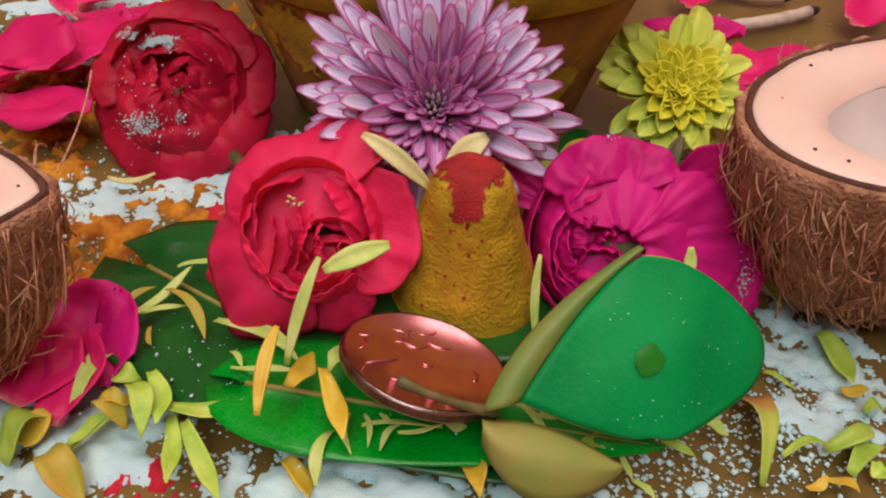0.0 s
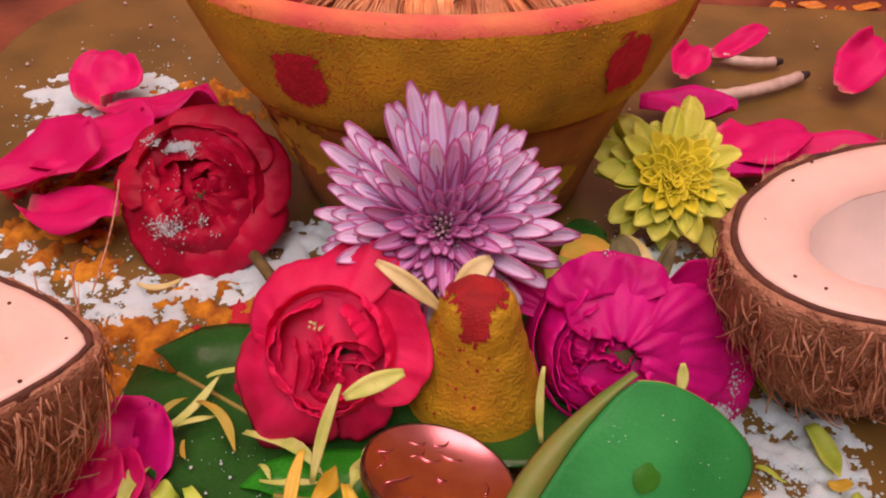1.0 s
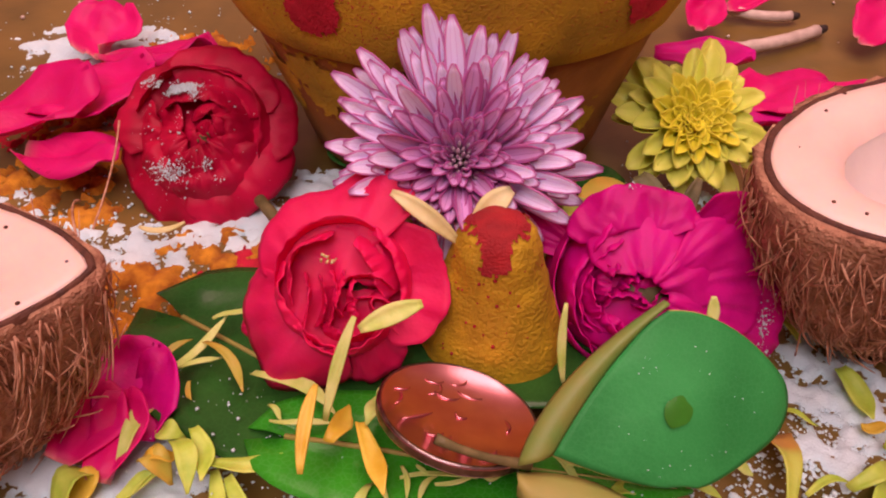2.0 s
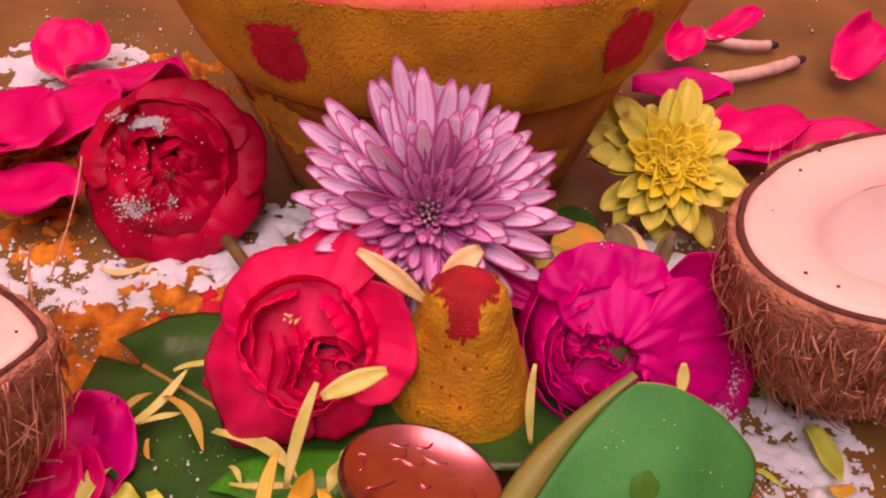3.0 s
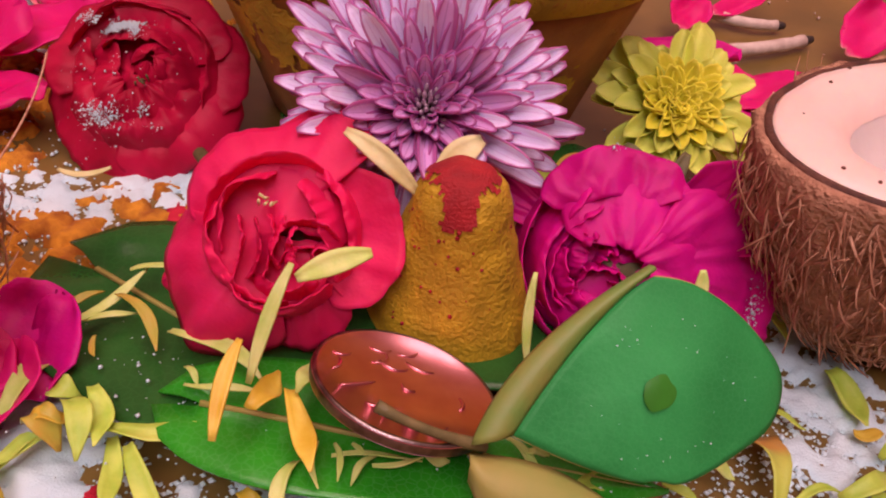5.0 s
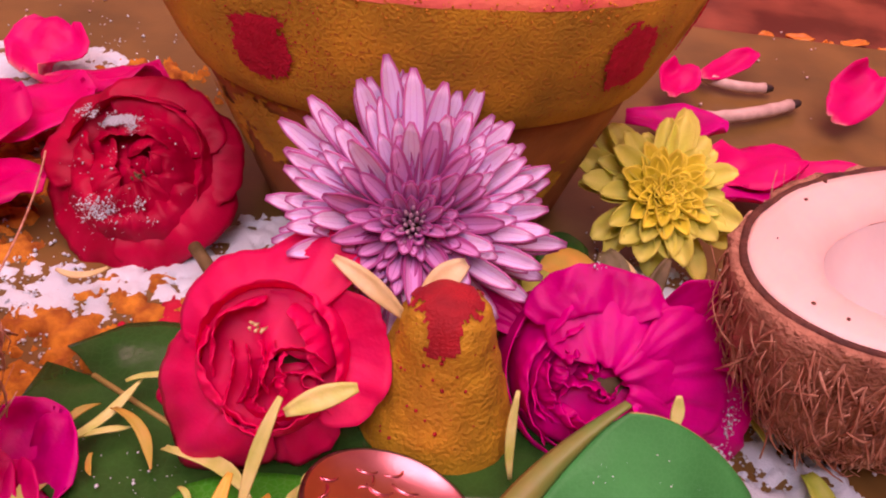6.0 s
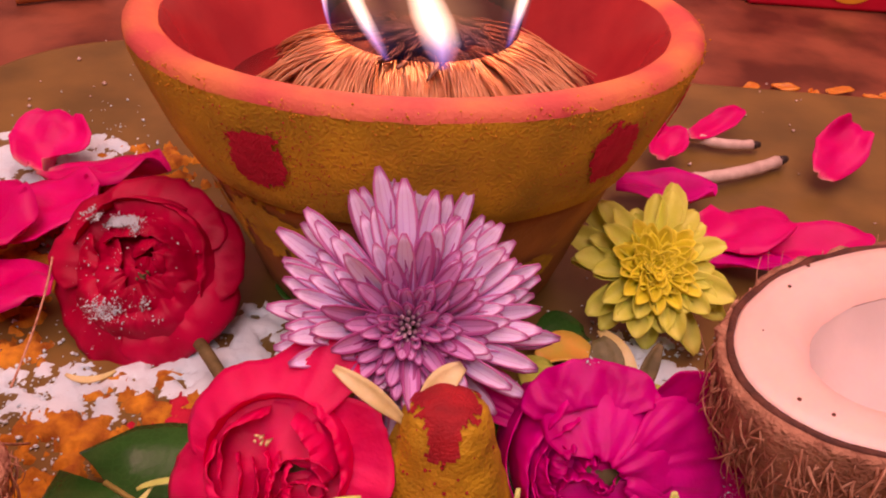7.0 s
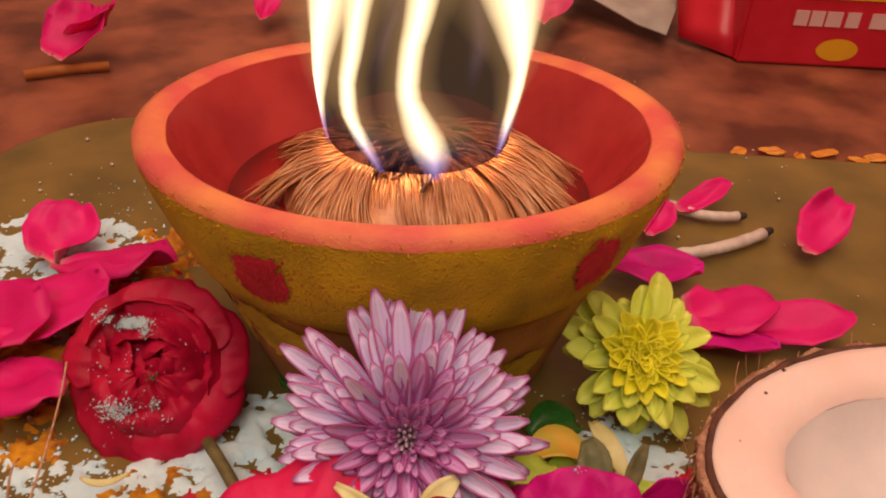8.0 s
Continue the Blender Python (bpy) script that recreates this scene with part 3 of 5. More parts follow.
    for i in range(28):
        an = 2 * math.pi * i / 28
        r = 0.0020 * (1 + 0.22 * noise.noise(Vector((math.cos(an) * 1.5, math.sin(an) * 1.5, 4))))
        rim.append(bm.verts.new(sc + eu * r * math.cos(an) + ew * r * 1.15 * math.sin(an) - nrm * 0.00045))
    for i in range(28):
        bm.faces.new((ctr, rim[i], rim[(i + 1) % 28]))
    part("stain", bm, LEAFS, blade, "dark wet stain on the blade")
    bm = bmesh.new()
    rnd = random.Random(77)
    for _ in range(45):
        u, w = rnd.uniform(-0.6, 0.8), rnd.uniform(-0.7, 0.7)
        p = c + (right - left) / 2 * u * (1 - abs(w)) + (top - low) / 2 * w + nrm * 0.0013
        bmesh.ops.create_icosphere(bm, subdivisions=1, radius=rnd.uniform(0.00004, 0.00012), matrix=Matrix.Translation(p))
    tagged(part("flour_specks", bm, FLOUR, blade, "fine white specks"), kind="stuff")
    return th


folded_leaf()

# ---- coin ----


def coin():
    c = Vector((0.0030, 0.0938, 0.0140))
    th = thing("coin", facing(c, (0.22, 0.28, 0.93)), "round steel coin with worn relief, red reflections put into its colour", "coin")
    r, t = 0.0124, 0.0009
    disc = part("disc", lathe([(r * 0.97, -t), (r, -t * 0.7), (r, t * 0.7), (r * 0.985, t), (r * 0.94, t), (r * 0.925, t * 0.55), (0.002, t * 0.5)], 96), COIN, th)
    part("rim", lathe([(r * 1.001, -t * 0.6), (r * 1.004, 0), (r * 1.001, t * 0.6), (r * 0.99, t * 1.05), (r * 0.955, t * 1.08), (r * 0.95, t * 0.6)], 96, cap=False), RIMM, th, "bright raised coin rim")
    rnd = random.Random(4)
    # worn raised strokes that cannot be read
    for x, y, a, l, cv in ((-0.008, 0.003, 70, 0.003, 0.5), (-0.0062, 0.006, 20, 0.0024, 0.4), (-0.003, 0.0065, 100, 0.003, 0.2), (-0.001, 0.0068, 60, 0.0028, 0.5), (0.003, 0.006, 75, 0.0052, 0.05), (0.0075, 0.0055, 120, 0.003, 0.4),
                           (0.009, 0.003, 60, 0.0026, 0.5), (0.004, -0.002, 35, 0.004, 0.6), (0.006, -0.0012, 100, 0.0035, 0.6), (0.0075, -0.003, 50, 0.003, 0.5), (0.002, -0.0052, 30, 0.004, 0.4), (0.0052, -0.0062, 75, 0.0034, 0.5), (-0.0005, 0.0, 10, 0.002, 0.9), (-0.006, -0.004, 130, 0.003, 0.4)):
        d = Vector((math.cos(radians(a)), math.sin(radians(a)), 0))
        n = Vector((-d.y, d.x, 0))
        p = Vector((x, y, t * 0.55))
        part("relief_stroke", tube(bez(p - d * l / 2, p + n * l * cv, p + d * l / 2, 7), [0.00012, 0.00022, 0.00026, 0.00026, 0.00026, 0.00022, 0.00012], None, 5), COIN, disc)
    return th


coin()

# ---- turmeric cone ----


def cone():
    th = thing("turmeric_cone", pose(0.0074, 0.1180, 0.0045), "small yellow turmeric paste cone with a red kumkum dab", "cone")
    top = Vector((0.0002, 0.0045, 0.0275))
    prof = [(0.0122, 0), (0.0124, 0.002), (0.0117, 0.005), (0.0104, 0.009), (0.0092, 0.013), (0.0082, 0.017), (0.0075, 0.020), (0.0067, 0.0235), (0.0053, 0.0264), (0.0034, 0.0280), (0.0012, 0.0286)]
    fine = []
    for (r0, z0), (r1, z1) in zip(prof, prof[1:]):
        for k in range(5):
            fine.append((r0 + (r1 - r0) * k / 5, z0 + (z1 - z0) * k / 5))
    fine.append(prof[-1])

    def skin(mat, name, grow, keep, label=""):
        bm = lathe(fine, 72, 0.00045, 2.0, lambda a: 1 + 0.05 * math.cos(2 * a + 0.6))
        for v in bm.verts:
            v.co.y -= 0.0006 * max(0.0, v.co.z / 0.028) ** 1.1
            if grow:
                v.co += v.co.normalized() * 0 + Vector((v.co.x, v.co.y - 0.004, 0.004)).normalized() * grow
        if keep:
            bad = [f for f in bm.faces if not keep(f.calc_center_median())]
            bmesh.ops.delete(bm, geom=bad, context="FACES")
        return part(name, bm, mat, th, label)

    skin(CONE, "body", 0, None)

    def dab(p):
        n = 0.0008 * noise.noise(p * 420) + 0.0008 * noise.noise(p * 1100)
        if p.z > 0.0272 + 1.5 * n:
            return True
        return p.y < 0.002 and abs(p.x + 0.0004) < 0.0022 + 1.2 * n and p.z > 0.0228 + 1.5 * n
    skin(KUMW, "kumkum_dab", 0.0004, dab, "wet red kumkum dab")
    bm = bmesh.new()
    rnd = random.Random(8)
    for _ in range(46):
        a, z = rnd.uniform(math.pi * 1.02, math.pi * 1.98), rnd.triangular(0.004, 0.027, 0.025)
        r = np.interp(z, [p[1] for p in prof], [p[0] for p in prof])
        p = Vector((r * math.cos(a), r * math.sin(a) - 0.0006 * (z / 0.028) ** 1.1, z))
        s = rnd.uniform(0.00012, 0.0004)
        bmesh.ops.create_icosphere(bm, subdivisions=1, radius=s, matrix=Matrix.Translation(p))
    tagged(part("kumkum_specks", bm, KUMW, th, "scattered red kumkum specks"), kind="stuff")


cone()

# ---- roses ----


def bloom_petal(a0, a1, ri, ro, zi, zo, belly=0.0, seed=0.0, ruffle=0.04, c=(0.0, 0.0), point=None, nv=14, nu=41):
    """One petal of a bloom about +z, in units of the bloom's radius: it runs from angle a0 to a1 (degrees) and from
    radius ri at height zi (its foot) to ro at zo (its lip). A lip nearer the middle than the foot closes over it."""
    g = []
    for j in range(nv):
        v = j / (nv - 1)
        row = []
        for i in range(nu):
            u = i / (nu - 1)
            s = 2 * u - 1
            ang = a0 + (a1 - a0) * (0.5 + s * (0.40 + 0.10 * min(1.0, v * 1.8)))
            edge = 1 - 0.30 * abs(s) ** 4 + 0.10 * noise.noise(Vector((u * 3.5 + seed, seed * 0.7, 1.0))) + 0.035 * noise.noise(Vector((u * 16 + seed, seed, 2.0)))
            w = v * edge
            r = ri + (ro - ri) * w
            if point:
                r += point[1] * v * v * max(0.0, 1 - abs(ang - point[0]) / point[2])
            z = zi + (zo - zi) * w + belly * math.sin(math.pi * w)
            broad = noise.noise(Vector((u * 2.0 + seed, v * 1.2, seed * 1.3)))
            crease = 1 - 2.2 * abs(noise.noise(Vector((u * 4.6 + seed * 2.1, v * 1.1, seed * 3.1)))) + 0.45 * (1 - 2.4 * abs(noise.noise(Vector((u * 11.0 + seed, v * 1.6, seed * 1.7)))))
            fine = noise.noise(Vector((u * 11 + seed, v * 2.5, seed + 9)))
            z += ruffle * (1.2 * broad + 0.75 * crease * (0.3 + 0.7 * v) + 0.25 * fine * v)
            r += ruffle * (0.8 * broad * v + 0.35 * fine * v * v)
            a = radians(ang)
            row.append(Vector((c[0] + r * math.cos(a), c[1] + r * math.sin(a), z)))
        g.append(row)
    return g


def rose(name, m, radius, mat, label, petals, dust=(), seed=1, stamens=None):
    th = thing(name, m, label, "rose", "roses")
    rnd = random.Random(seed)
    spots = []
    for g in petals:
        g = [[p * radius for p in row] for row in g]
        part("petal", shell(g, 0.00020), mat, th)
        spots += [p for row in g[3:] for p in row]
    cloud = np.array([tuple(p) for p in spots])
    for cx, cy, rx, ry, n in dust:
        bm = bmesh.new()
        for _ in range(n):
            x, y = radius * (cx + rnd.gauss(0, rx)), radius * (cy + rnd.gauss(0, ry))
            near = cloud[(abs(cloud[:, 0] - x) < radius * 0.06) & (abs(cloud[:, 1] - y) < radius * 0.06)]
            if not len(near):
                continue
            high = float(near[:, 2].max())
            sc = 0.00004 + 0.00017 * rnd.random() ** 3
            crumb(bm, Matrix.Translation((x, y, high + 0.0001)) @ Euler((rnd.uniform(-0.4, 0.4), rnd.uniform(-0.4, 0.4), 3 * rnd.random())).to_matrix().to_4x4() @ Matrix.Diagonal((sc * 2.0, sc * 1.3, sc * 0.3, 1)))
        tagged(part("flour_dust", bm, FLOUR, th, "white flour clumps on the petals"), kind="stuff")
    if stamens:
        bm = bmesh.new()
        for _ in range(6):
            p = Vector((stamens[0] + rnd.gauss(0, 0.05), stamens[1] + rnd.gauss(0, 0.025), stamens[2])) * radius
            tube([p, p + Vector((rnd.gauss(0, 0.02), rnd.gauss(0, 0.02), 0.10)) * radius], [0.00018, 0.00024], bm, 5)
        part("stamen_tuft", bm, CREAM if mat is RED else SEPAL, th, "small tuft of pale stamens")
    bm = lathe([(radius * 0.20, -0.20 * radius), (radius * 0.30, -0.08 * radius), (radius * 0.25, 0.06 * radius), (radius * 0.10, 0.12 * radius)], 20)
    part("calyx", bm, SEPAL, th, "green calyx")
    return th


B = bloom_petal
rose("red_rose", facing((-0.0168, 0.1145, 0.0200), (0.02, -0.76, 0.65), 0), 0.0180, RED, "open crimson rose bloom with folded petals", [
    # wide outer petals
    B(48, 178, 0.25, 0.88, 0.20, 0.02, 0.10, 3.0, 0.05, point=(64, 0.38, 36)),
    B(-50, 56, 0.15, 0.93, 0.10, 0.16, -0.06, 8.2, 0.05),
    B(172, 278, 0.30, 1.02, 0.22, -0.05, 0.16, 12.4, 0.06, point=(238, 0.12, 18)),
    B(194, 226, 0.50, 1.06, -0.10, -0.16, 0.02, 15.0, 0.04),
    B(-104, -40, 0.25, 0.92, 0.14, -0.06, 0.06, 19.3, 0.06),
    # the second whorl, standing up
    B(60, 188, 0.52, 0.59, 0.06, 0.36, 0.06, 23.1, 0.08),
    B(100, 206, 0.50, 0.42, 0.10, 0.44, 0.05, 27.7, 0.08),
    B(-36, 66, 0.60, 0.53, 0.10, 0.32, 0.02, 31.9, 0.08),
    B(-12, 74, 0.50, 0.32, 0.12, 0.44, 0.04, 36.5, 0.06),
    B(160, 272, 0.62, 0.47, 0.08, 0.36, 0.05, 41.0, 0.08),
    B(210, 330, 0.52, 0.42, 0.08, 0.34, 0.04, 44.2, 0.08, c=(0.02, -0.12)),
    # the floor of the bloom and its heart of long upright folds
    B(0, 352, 0.02, 0.55, 0.32, 0.16, 0.02, 46.1, 0.08),
    B(-26, 24, 0.55, 0.60, 0.14, 0.44, 0.03, 47.6, 0.07, c=(-0.84, -0.14)),
    B(-24, 26, 0.50, 0.58, 0.14, 0.48, 0.03, 51.3, 0.07, c=(-0.68, -0.16)),
    B(-26, 24, 0.52, 0.58, 0.14, 0.50, 0.03, 53.8, 0.07, c=(-0.58, -0.10)),
    B(150, 214, 0.42, 0.34, 0.16, 0.50, 0.03, 55.1, 0.07, c=(0.36, -0.06)),
    B(146, 222, 0.34, 0.22, 0.16, 0.50, 0.03, 57.9, 0.07, c=(0.36, -0.10)),
    B(40, 140, 0.30, 0.34, 0.16, 0.46, 0.03, 58.4, 0.07, c=(0.22, -0.24)),
    B(50, 150, 0.26, 0.28, 0.16, 0.44, 0.03, 61.4, 0.07, c=(0.26, -0.36)),
    B(20, 330, 0.11, 0.05, 0.18, 0.48, 0.03, 63.2, 0.02, c=(0.34, -0.14)),
    B(200, 345, 0.30, 0.16, 0.14, 0.42, 0.03, 66.9, 0.07, c=(0.08, -0.26)),
    B(215, 325, 0.30, 0.20, 0.14, 0.40, 0.03, 69.9, 0.07, c=(-0.10, -0.36)),
], seed=14, stamens=(-0.10, 0.20, 0.36))
rose("magenta_rose", facing((0.0318, 0.1208, 0.0172), (-0.08, -0.82, 0.56), 0), 0.0232, MAG, "open magenta rose bloom dusted with flour at its edge", [
    # broad petals draped over the top and down one side
    B(58, 150, 0.44, 0.74, 0.12, 0.02, 0.01, 3.3, 0.06),
    B(-14, 158, 0.56, 0.13, 0.06, 0.24, 0.04, 7.9, 0.06),
    B(-34, 60, 0.18, 0.88, 0.20, -0.04, 0.03, 11.2, 0.07),
    B(-40, 24, 0.35, 1.08, 0.04, -0.18, 0.02, 16.8, 0.06, point=(-20, 0.06, 14)),
    B(14, 60, 0.40, 1.02, 0.0, 0.14, -0.10, 21.5, 0.06, point=(27, 0.20, 12)),
    B(144, 168, 0.40, 1.04, -0.10, -0.22, 0.02, 24.1, 0.04),
    # the cup of the bloom
    B(130, 262, 0.70, 0.61, -0.34, 0.06, 0.06, 28.4, 0.04),
    B(216, 330, 0.62, 0.53, -0.34, 0.04, 0.05, 33.0, 0.04),
    B(120, 240, 0.60, 0.47, -0.20, 0.16, 0.05, 37.2, 0.08, c=(0.0, -0.02)),
    B(190, 300, 0.52, 0.42, -0.20, 0.14, 0.05, 41.8, 0.08),
    B(276, 390, 0.50, 0.38, -0.20, 0.14, 0.05, 45.1, 0.08),
    # the crumpled heart
    B(0, 352, 0.02, 0.50, 0.13, -0.02, 0.02, 48.2, 0.06),
    B(110, 230, 0.44, 0.36, -0.10, 0.20, 0.04, 49.9, 0.09, c=(-0.04, -0.02)),
    B(150, 280, 0.34, 0.20, -0.10, 0.20, 0.04, 53.2, 0.09, c=(-0.12, -0.08)),
    B(-30, 30, 0.40, 0.44, -0.08, 0.20, 0.03, 55.9, 0.08, c=(-0.66, -0.06)),
    B(100, 220, 0.26, 0.14, -0.08, 0.22, 0.03, 57.7, 0.09, c=(-0.10, 0.02)),
    B(200, 330, 0.30, 0.16, -0.08, 0.20, 0.03, 61.1, 0.09, c=(0.0, -0.12)),
    B(40, 130, 0.30, 0.26, -0.08, 0.20, 0.03, 63.0, 0.09, c=(-0.12, -0.30)),
    B(-40, 90, 0.28, 0.14, -0.08, 0.20, 0.03, 65.3, 0.09, c=(0.06, -0.06)),
    B(60, 200, 0.16, 0.06, -0.06, 0.20, 0.02, 68.6, 0.07, c=(-0.04, 0.0)),
    B(220, 380, 0.16, 0.05, -0.06, 0.19, 0.02, 72.0, 0.07, c=(0.02, -0.04)),
], [(0.78, -0.40, 0.09, 0.030, 700), (0.92, -0.18, 0.03, 0.10, 110), (-0.16, 0.74, 0.02, 0.02, 12)], seed=23)
rose("dark_rose", facing((-0.0560, 0.1650, 0.0120), (0.0, -0.66, 0.74), 0), 0.0200, DARK, "dark red rose bloom speckled with white flour", [
    B(20, 120, 0.35, 1.00, 0.00, 0.10, 0.14, 3.7, 0.06),
    B(95, 200, 0.35, 1.00, 0.00, 0.06, 0.14, 8.1, 0.06),
    B(175, 285, 0.35, 1.00, 0.00, -0.06, 0.18, 13.9, 0.06),
    B(262, 372, 0.35, 1.00, 0.00, -0.02, 0.16, 18.8, 0.06),
    B(-20, 66, 0.35, 1.02, -0.04, 0.04, 0.12, 22.2, 0.06),
    B(0, 352, 0.02, 0.66, 0.32, 0.10, 0.02, 25.2, 0.06),
    B(60, 165, 0.78, 0.72, 0.00, 0.30, 0.06, 27.4, 0.07),
    B(150, 262, 0.80, 0.40, 0.00, 0.30, 0.12, 31.1, 0.08),
    B(250, 352, 0.80, 0.42, 0.00, 0.28, 0.12, 35.3, 0.08),
    B(-20, 80, 0.76, 0.66, 0.00, 0.32, 0.06, 39.6, 0.07),
    B(30, 150, 0.58, 0.30, 0.10, 0.40, 0.05, 43.0, 0.07),
    B(130, 262, 0.62, 0.14, 0.10, 0.36, 0.08, 47.7, 0.07),
    B(240, 350, 0.62, 0.16, 0.10, 0.34, 0.08, 52.8, 0.07),
    B(-30, 70, 0.56, 0.30, 0.10, 0.38, 0.04, 55.5, 0.07),
    B(40, 200, 0.26, 0.02, 0.20, 0.46, 0.06, 58.1, 0.03, c=(0.14, 0.14)),
    B(-70, 80, 0.26, 0.02, 0.20, 0.46, 0.06, 62.4, 0.03, c=(0.16, 0.14)),
    B(190, 310, 0.24, 0.03, 0.20, 0.42, 0.04, 66.0, 0.03, c=(0.14, 0.12)),
], [(-0.26, 0.46, 0.11, 0.030, 1500), (-0.04, 0.36, 0.03, 0.035, 90), (-0.62, 0.54, 0.03, 0.05, 70), (-0.22, -0.46, 0.13, 0.055, 420), (0.16, -0.37, 0.025, 0.03, 50), (-0.2, -0.2, 0.35, 0.35, 110), (0.28, -0.5, 0.05, 0.03, 14)], seed=37, stamens=(0.12, -0.08, 0.36))

# ---- chrysanthemums ----


def ray_petal(length, width, cup, lift, twist=0.0, nv=11, nu=7):
    """A strap petal: narrow foot, widest past the middle, a blunt point; trough-shaped with two faint ribs."""
    g = []
    for j in range(nv):
        t = j / (nv - 1)
        w = width * (0.34 + 0.66 * math.sin(math.pi / 2 * min(1.0, t / 0.62)) ** 1.3) * (max(0.05, 1 - (max(0, t - 0.70) / 0.30) ** 2.0)) ** 0.5
        row = []
        for i in range(nu):
            s = -1 + 2 * i / (nu - 1)
            z = lift * t * t + cup * w * s * s * (1 - 0.6 * t) + twist * s * w * t - 0.10 * length * max(0, t - 0.6) ** 2 - 0.05 * w * math.cos(3 * math.pi * s)
            row.append(Vector((length * t, s * w / 2, z)))
        g.append(row)
    return g


def mum(name, m, radius, label, seed, outer, inner, heart, rings, cup=0.5, sag=False):
    th = thing(name, m, label, "chrysanthemum", "chrysanthemums")
    rnd = random.Random(seed)
    meshes = {}
    for ri, (count, f, width, tilt, z, use_inner) in enumerate(rings):
        for k in range(count):
            key = (ri, k % 3)
            if key not in meshes:
                mat = inner if use_inner else outer
                ob = part("petal", shell(ray_petal(radius * f * (0.94 + 0.06 * (k % 3)), width, cup * (0.7 + 0.3 * (k % 3)), radius * f * rnd.uniform(-0.02, 0.16), rnd.uniform(-0.2, 0.2)), 0.00025), mat, th)
                meshes[key] = ob.data
            else:
                ob = share("petal", meshes[key], th, Matrix())
            a = 360 * k / count + rnd.uniform(-6, 6) + ri * 13
            tilt_k = tilt - (22 if sag and ri < 4 and 195 < a % 360 < 345 else 0)
            ob.matrix_basis = pose(0, 0, z * radius, 0, 0, a) @ pose(radius * 0.05, 0, 0, rnd.uniform(-16, 16), -tilt_k + rnd.uniform(-9, 9), rnd.uniform(-5, 5)) @ Matrix.Scale(rnd.uniform(0.80, 1.08) * (1.09 if sag and 60 < a % 360 < 125 else 0.66 if sag and ri < 5 and 205 < a % 360 < 262 else 1.0), 4)
    bm = bmesh.new()
    for k in range(70):
        a, r = k * 2.39996, radius * 0.15 * math.sqrt(k / 70)
        h = radius * (0.13 + 0.11 * rnd.random())
        c = Vector((r * math.cos(a), r * math.sin(a), radius * 0.13))
        d = Vector((math.cos(a) * 0.35 * r / (radius * 0.15), math.sin(a) * 0.35 * r / (radius * 0.15), 1)).normalized()
        tube([c, c + d * h * 0.6, c + d * h], [radius * 0.014, radius * 0.020, radius * 0.008], bm, 5)
    part("heart", bm, heart, th, "tight cluster of small florets")
    bm = lathe([(radius * 0.10, -radius * 0.45), (radius * 0.14, -radius * 0.2), (radius * 0.30, -radius * 0.06), (radius * 0.30, radius * 0.06), (radius * 0.15, radius * 0.16)], 24)
    part("flower_base", bm, SEPAL, th, "green flower base")
    return th


mum("lilac_chrysanthemum", facing((0.0002, 0.1342, 0.0312), (0.05, -0.76, 0.65), 0), 0.0225, "lilac chrysanthemum with purple-edged petals leaning on the bowl", 51, MUM, MUMI, MUMC,
    [(28, 1.00, 0.0031, -3, -0.05, False), (33, 0.98, 0.0031, 5, -0.02, False), (36, 0.94, 0.0031, 13, 0.01, False), (36, 0.87, 0.0030, 21, 0.03, False), (34, 0.77, 0.0029, 29, 0.06, False), (30, 0.64, 0.0028, 37, 0.08, True), (25, 0.50, 0.0026, 46, 0.10, True), (20, 0.38, 0.0020, 56, 0.12, True), (16, 0.28, 0.0015, 66, 0.13, True)], cup=0.50, sag=True)
mum("lime_chrysanthemum", facing((0.0485, 0.1780, 0.0135), (0.02, -0.62, 0.78), 20), 0.0172, "yellow-green chrysanthemum lying beside the bowl", 67, YMUM, YMUMI, YMUMI,
    [(13, 1.02, 0.0056, 0, -0.02, False), (15, 0.95, 0.0054, 12, 0.02, False), (17, 0.82, 0.0046, 24, 0.05, False), (22, 0.68, 0.0036, 36, 0.08, True), (26, 0.56, 0.0030, 46, 0.10, True), (28, 0.46, 0.0025, 55, 0.12, True), (26, 0.36, 0.0021, 65, 0.14, True), (20, 0.27, 0.0018, 76, 0.15, True)], cup=0.7)

# ---- coconut halves ----


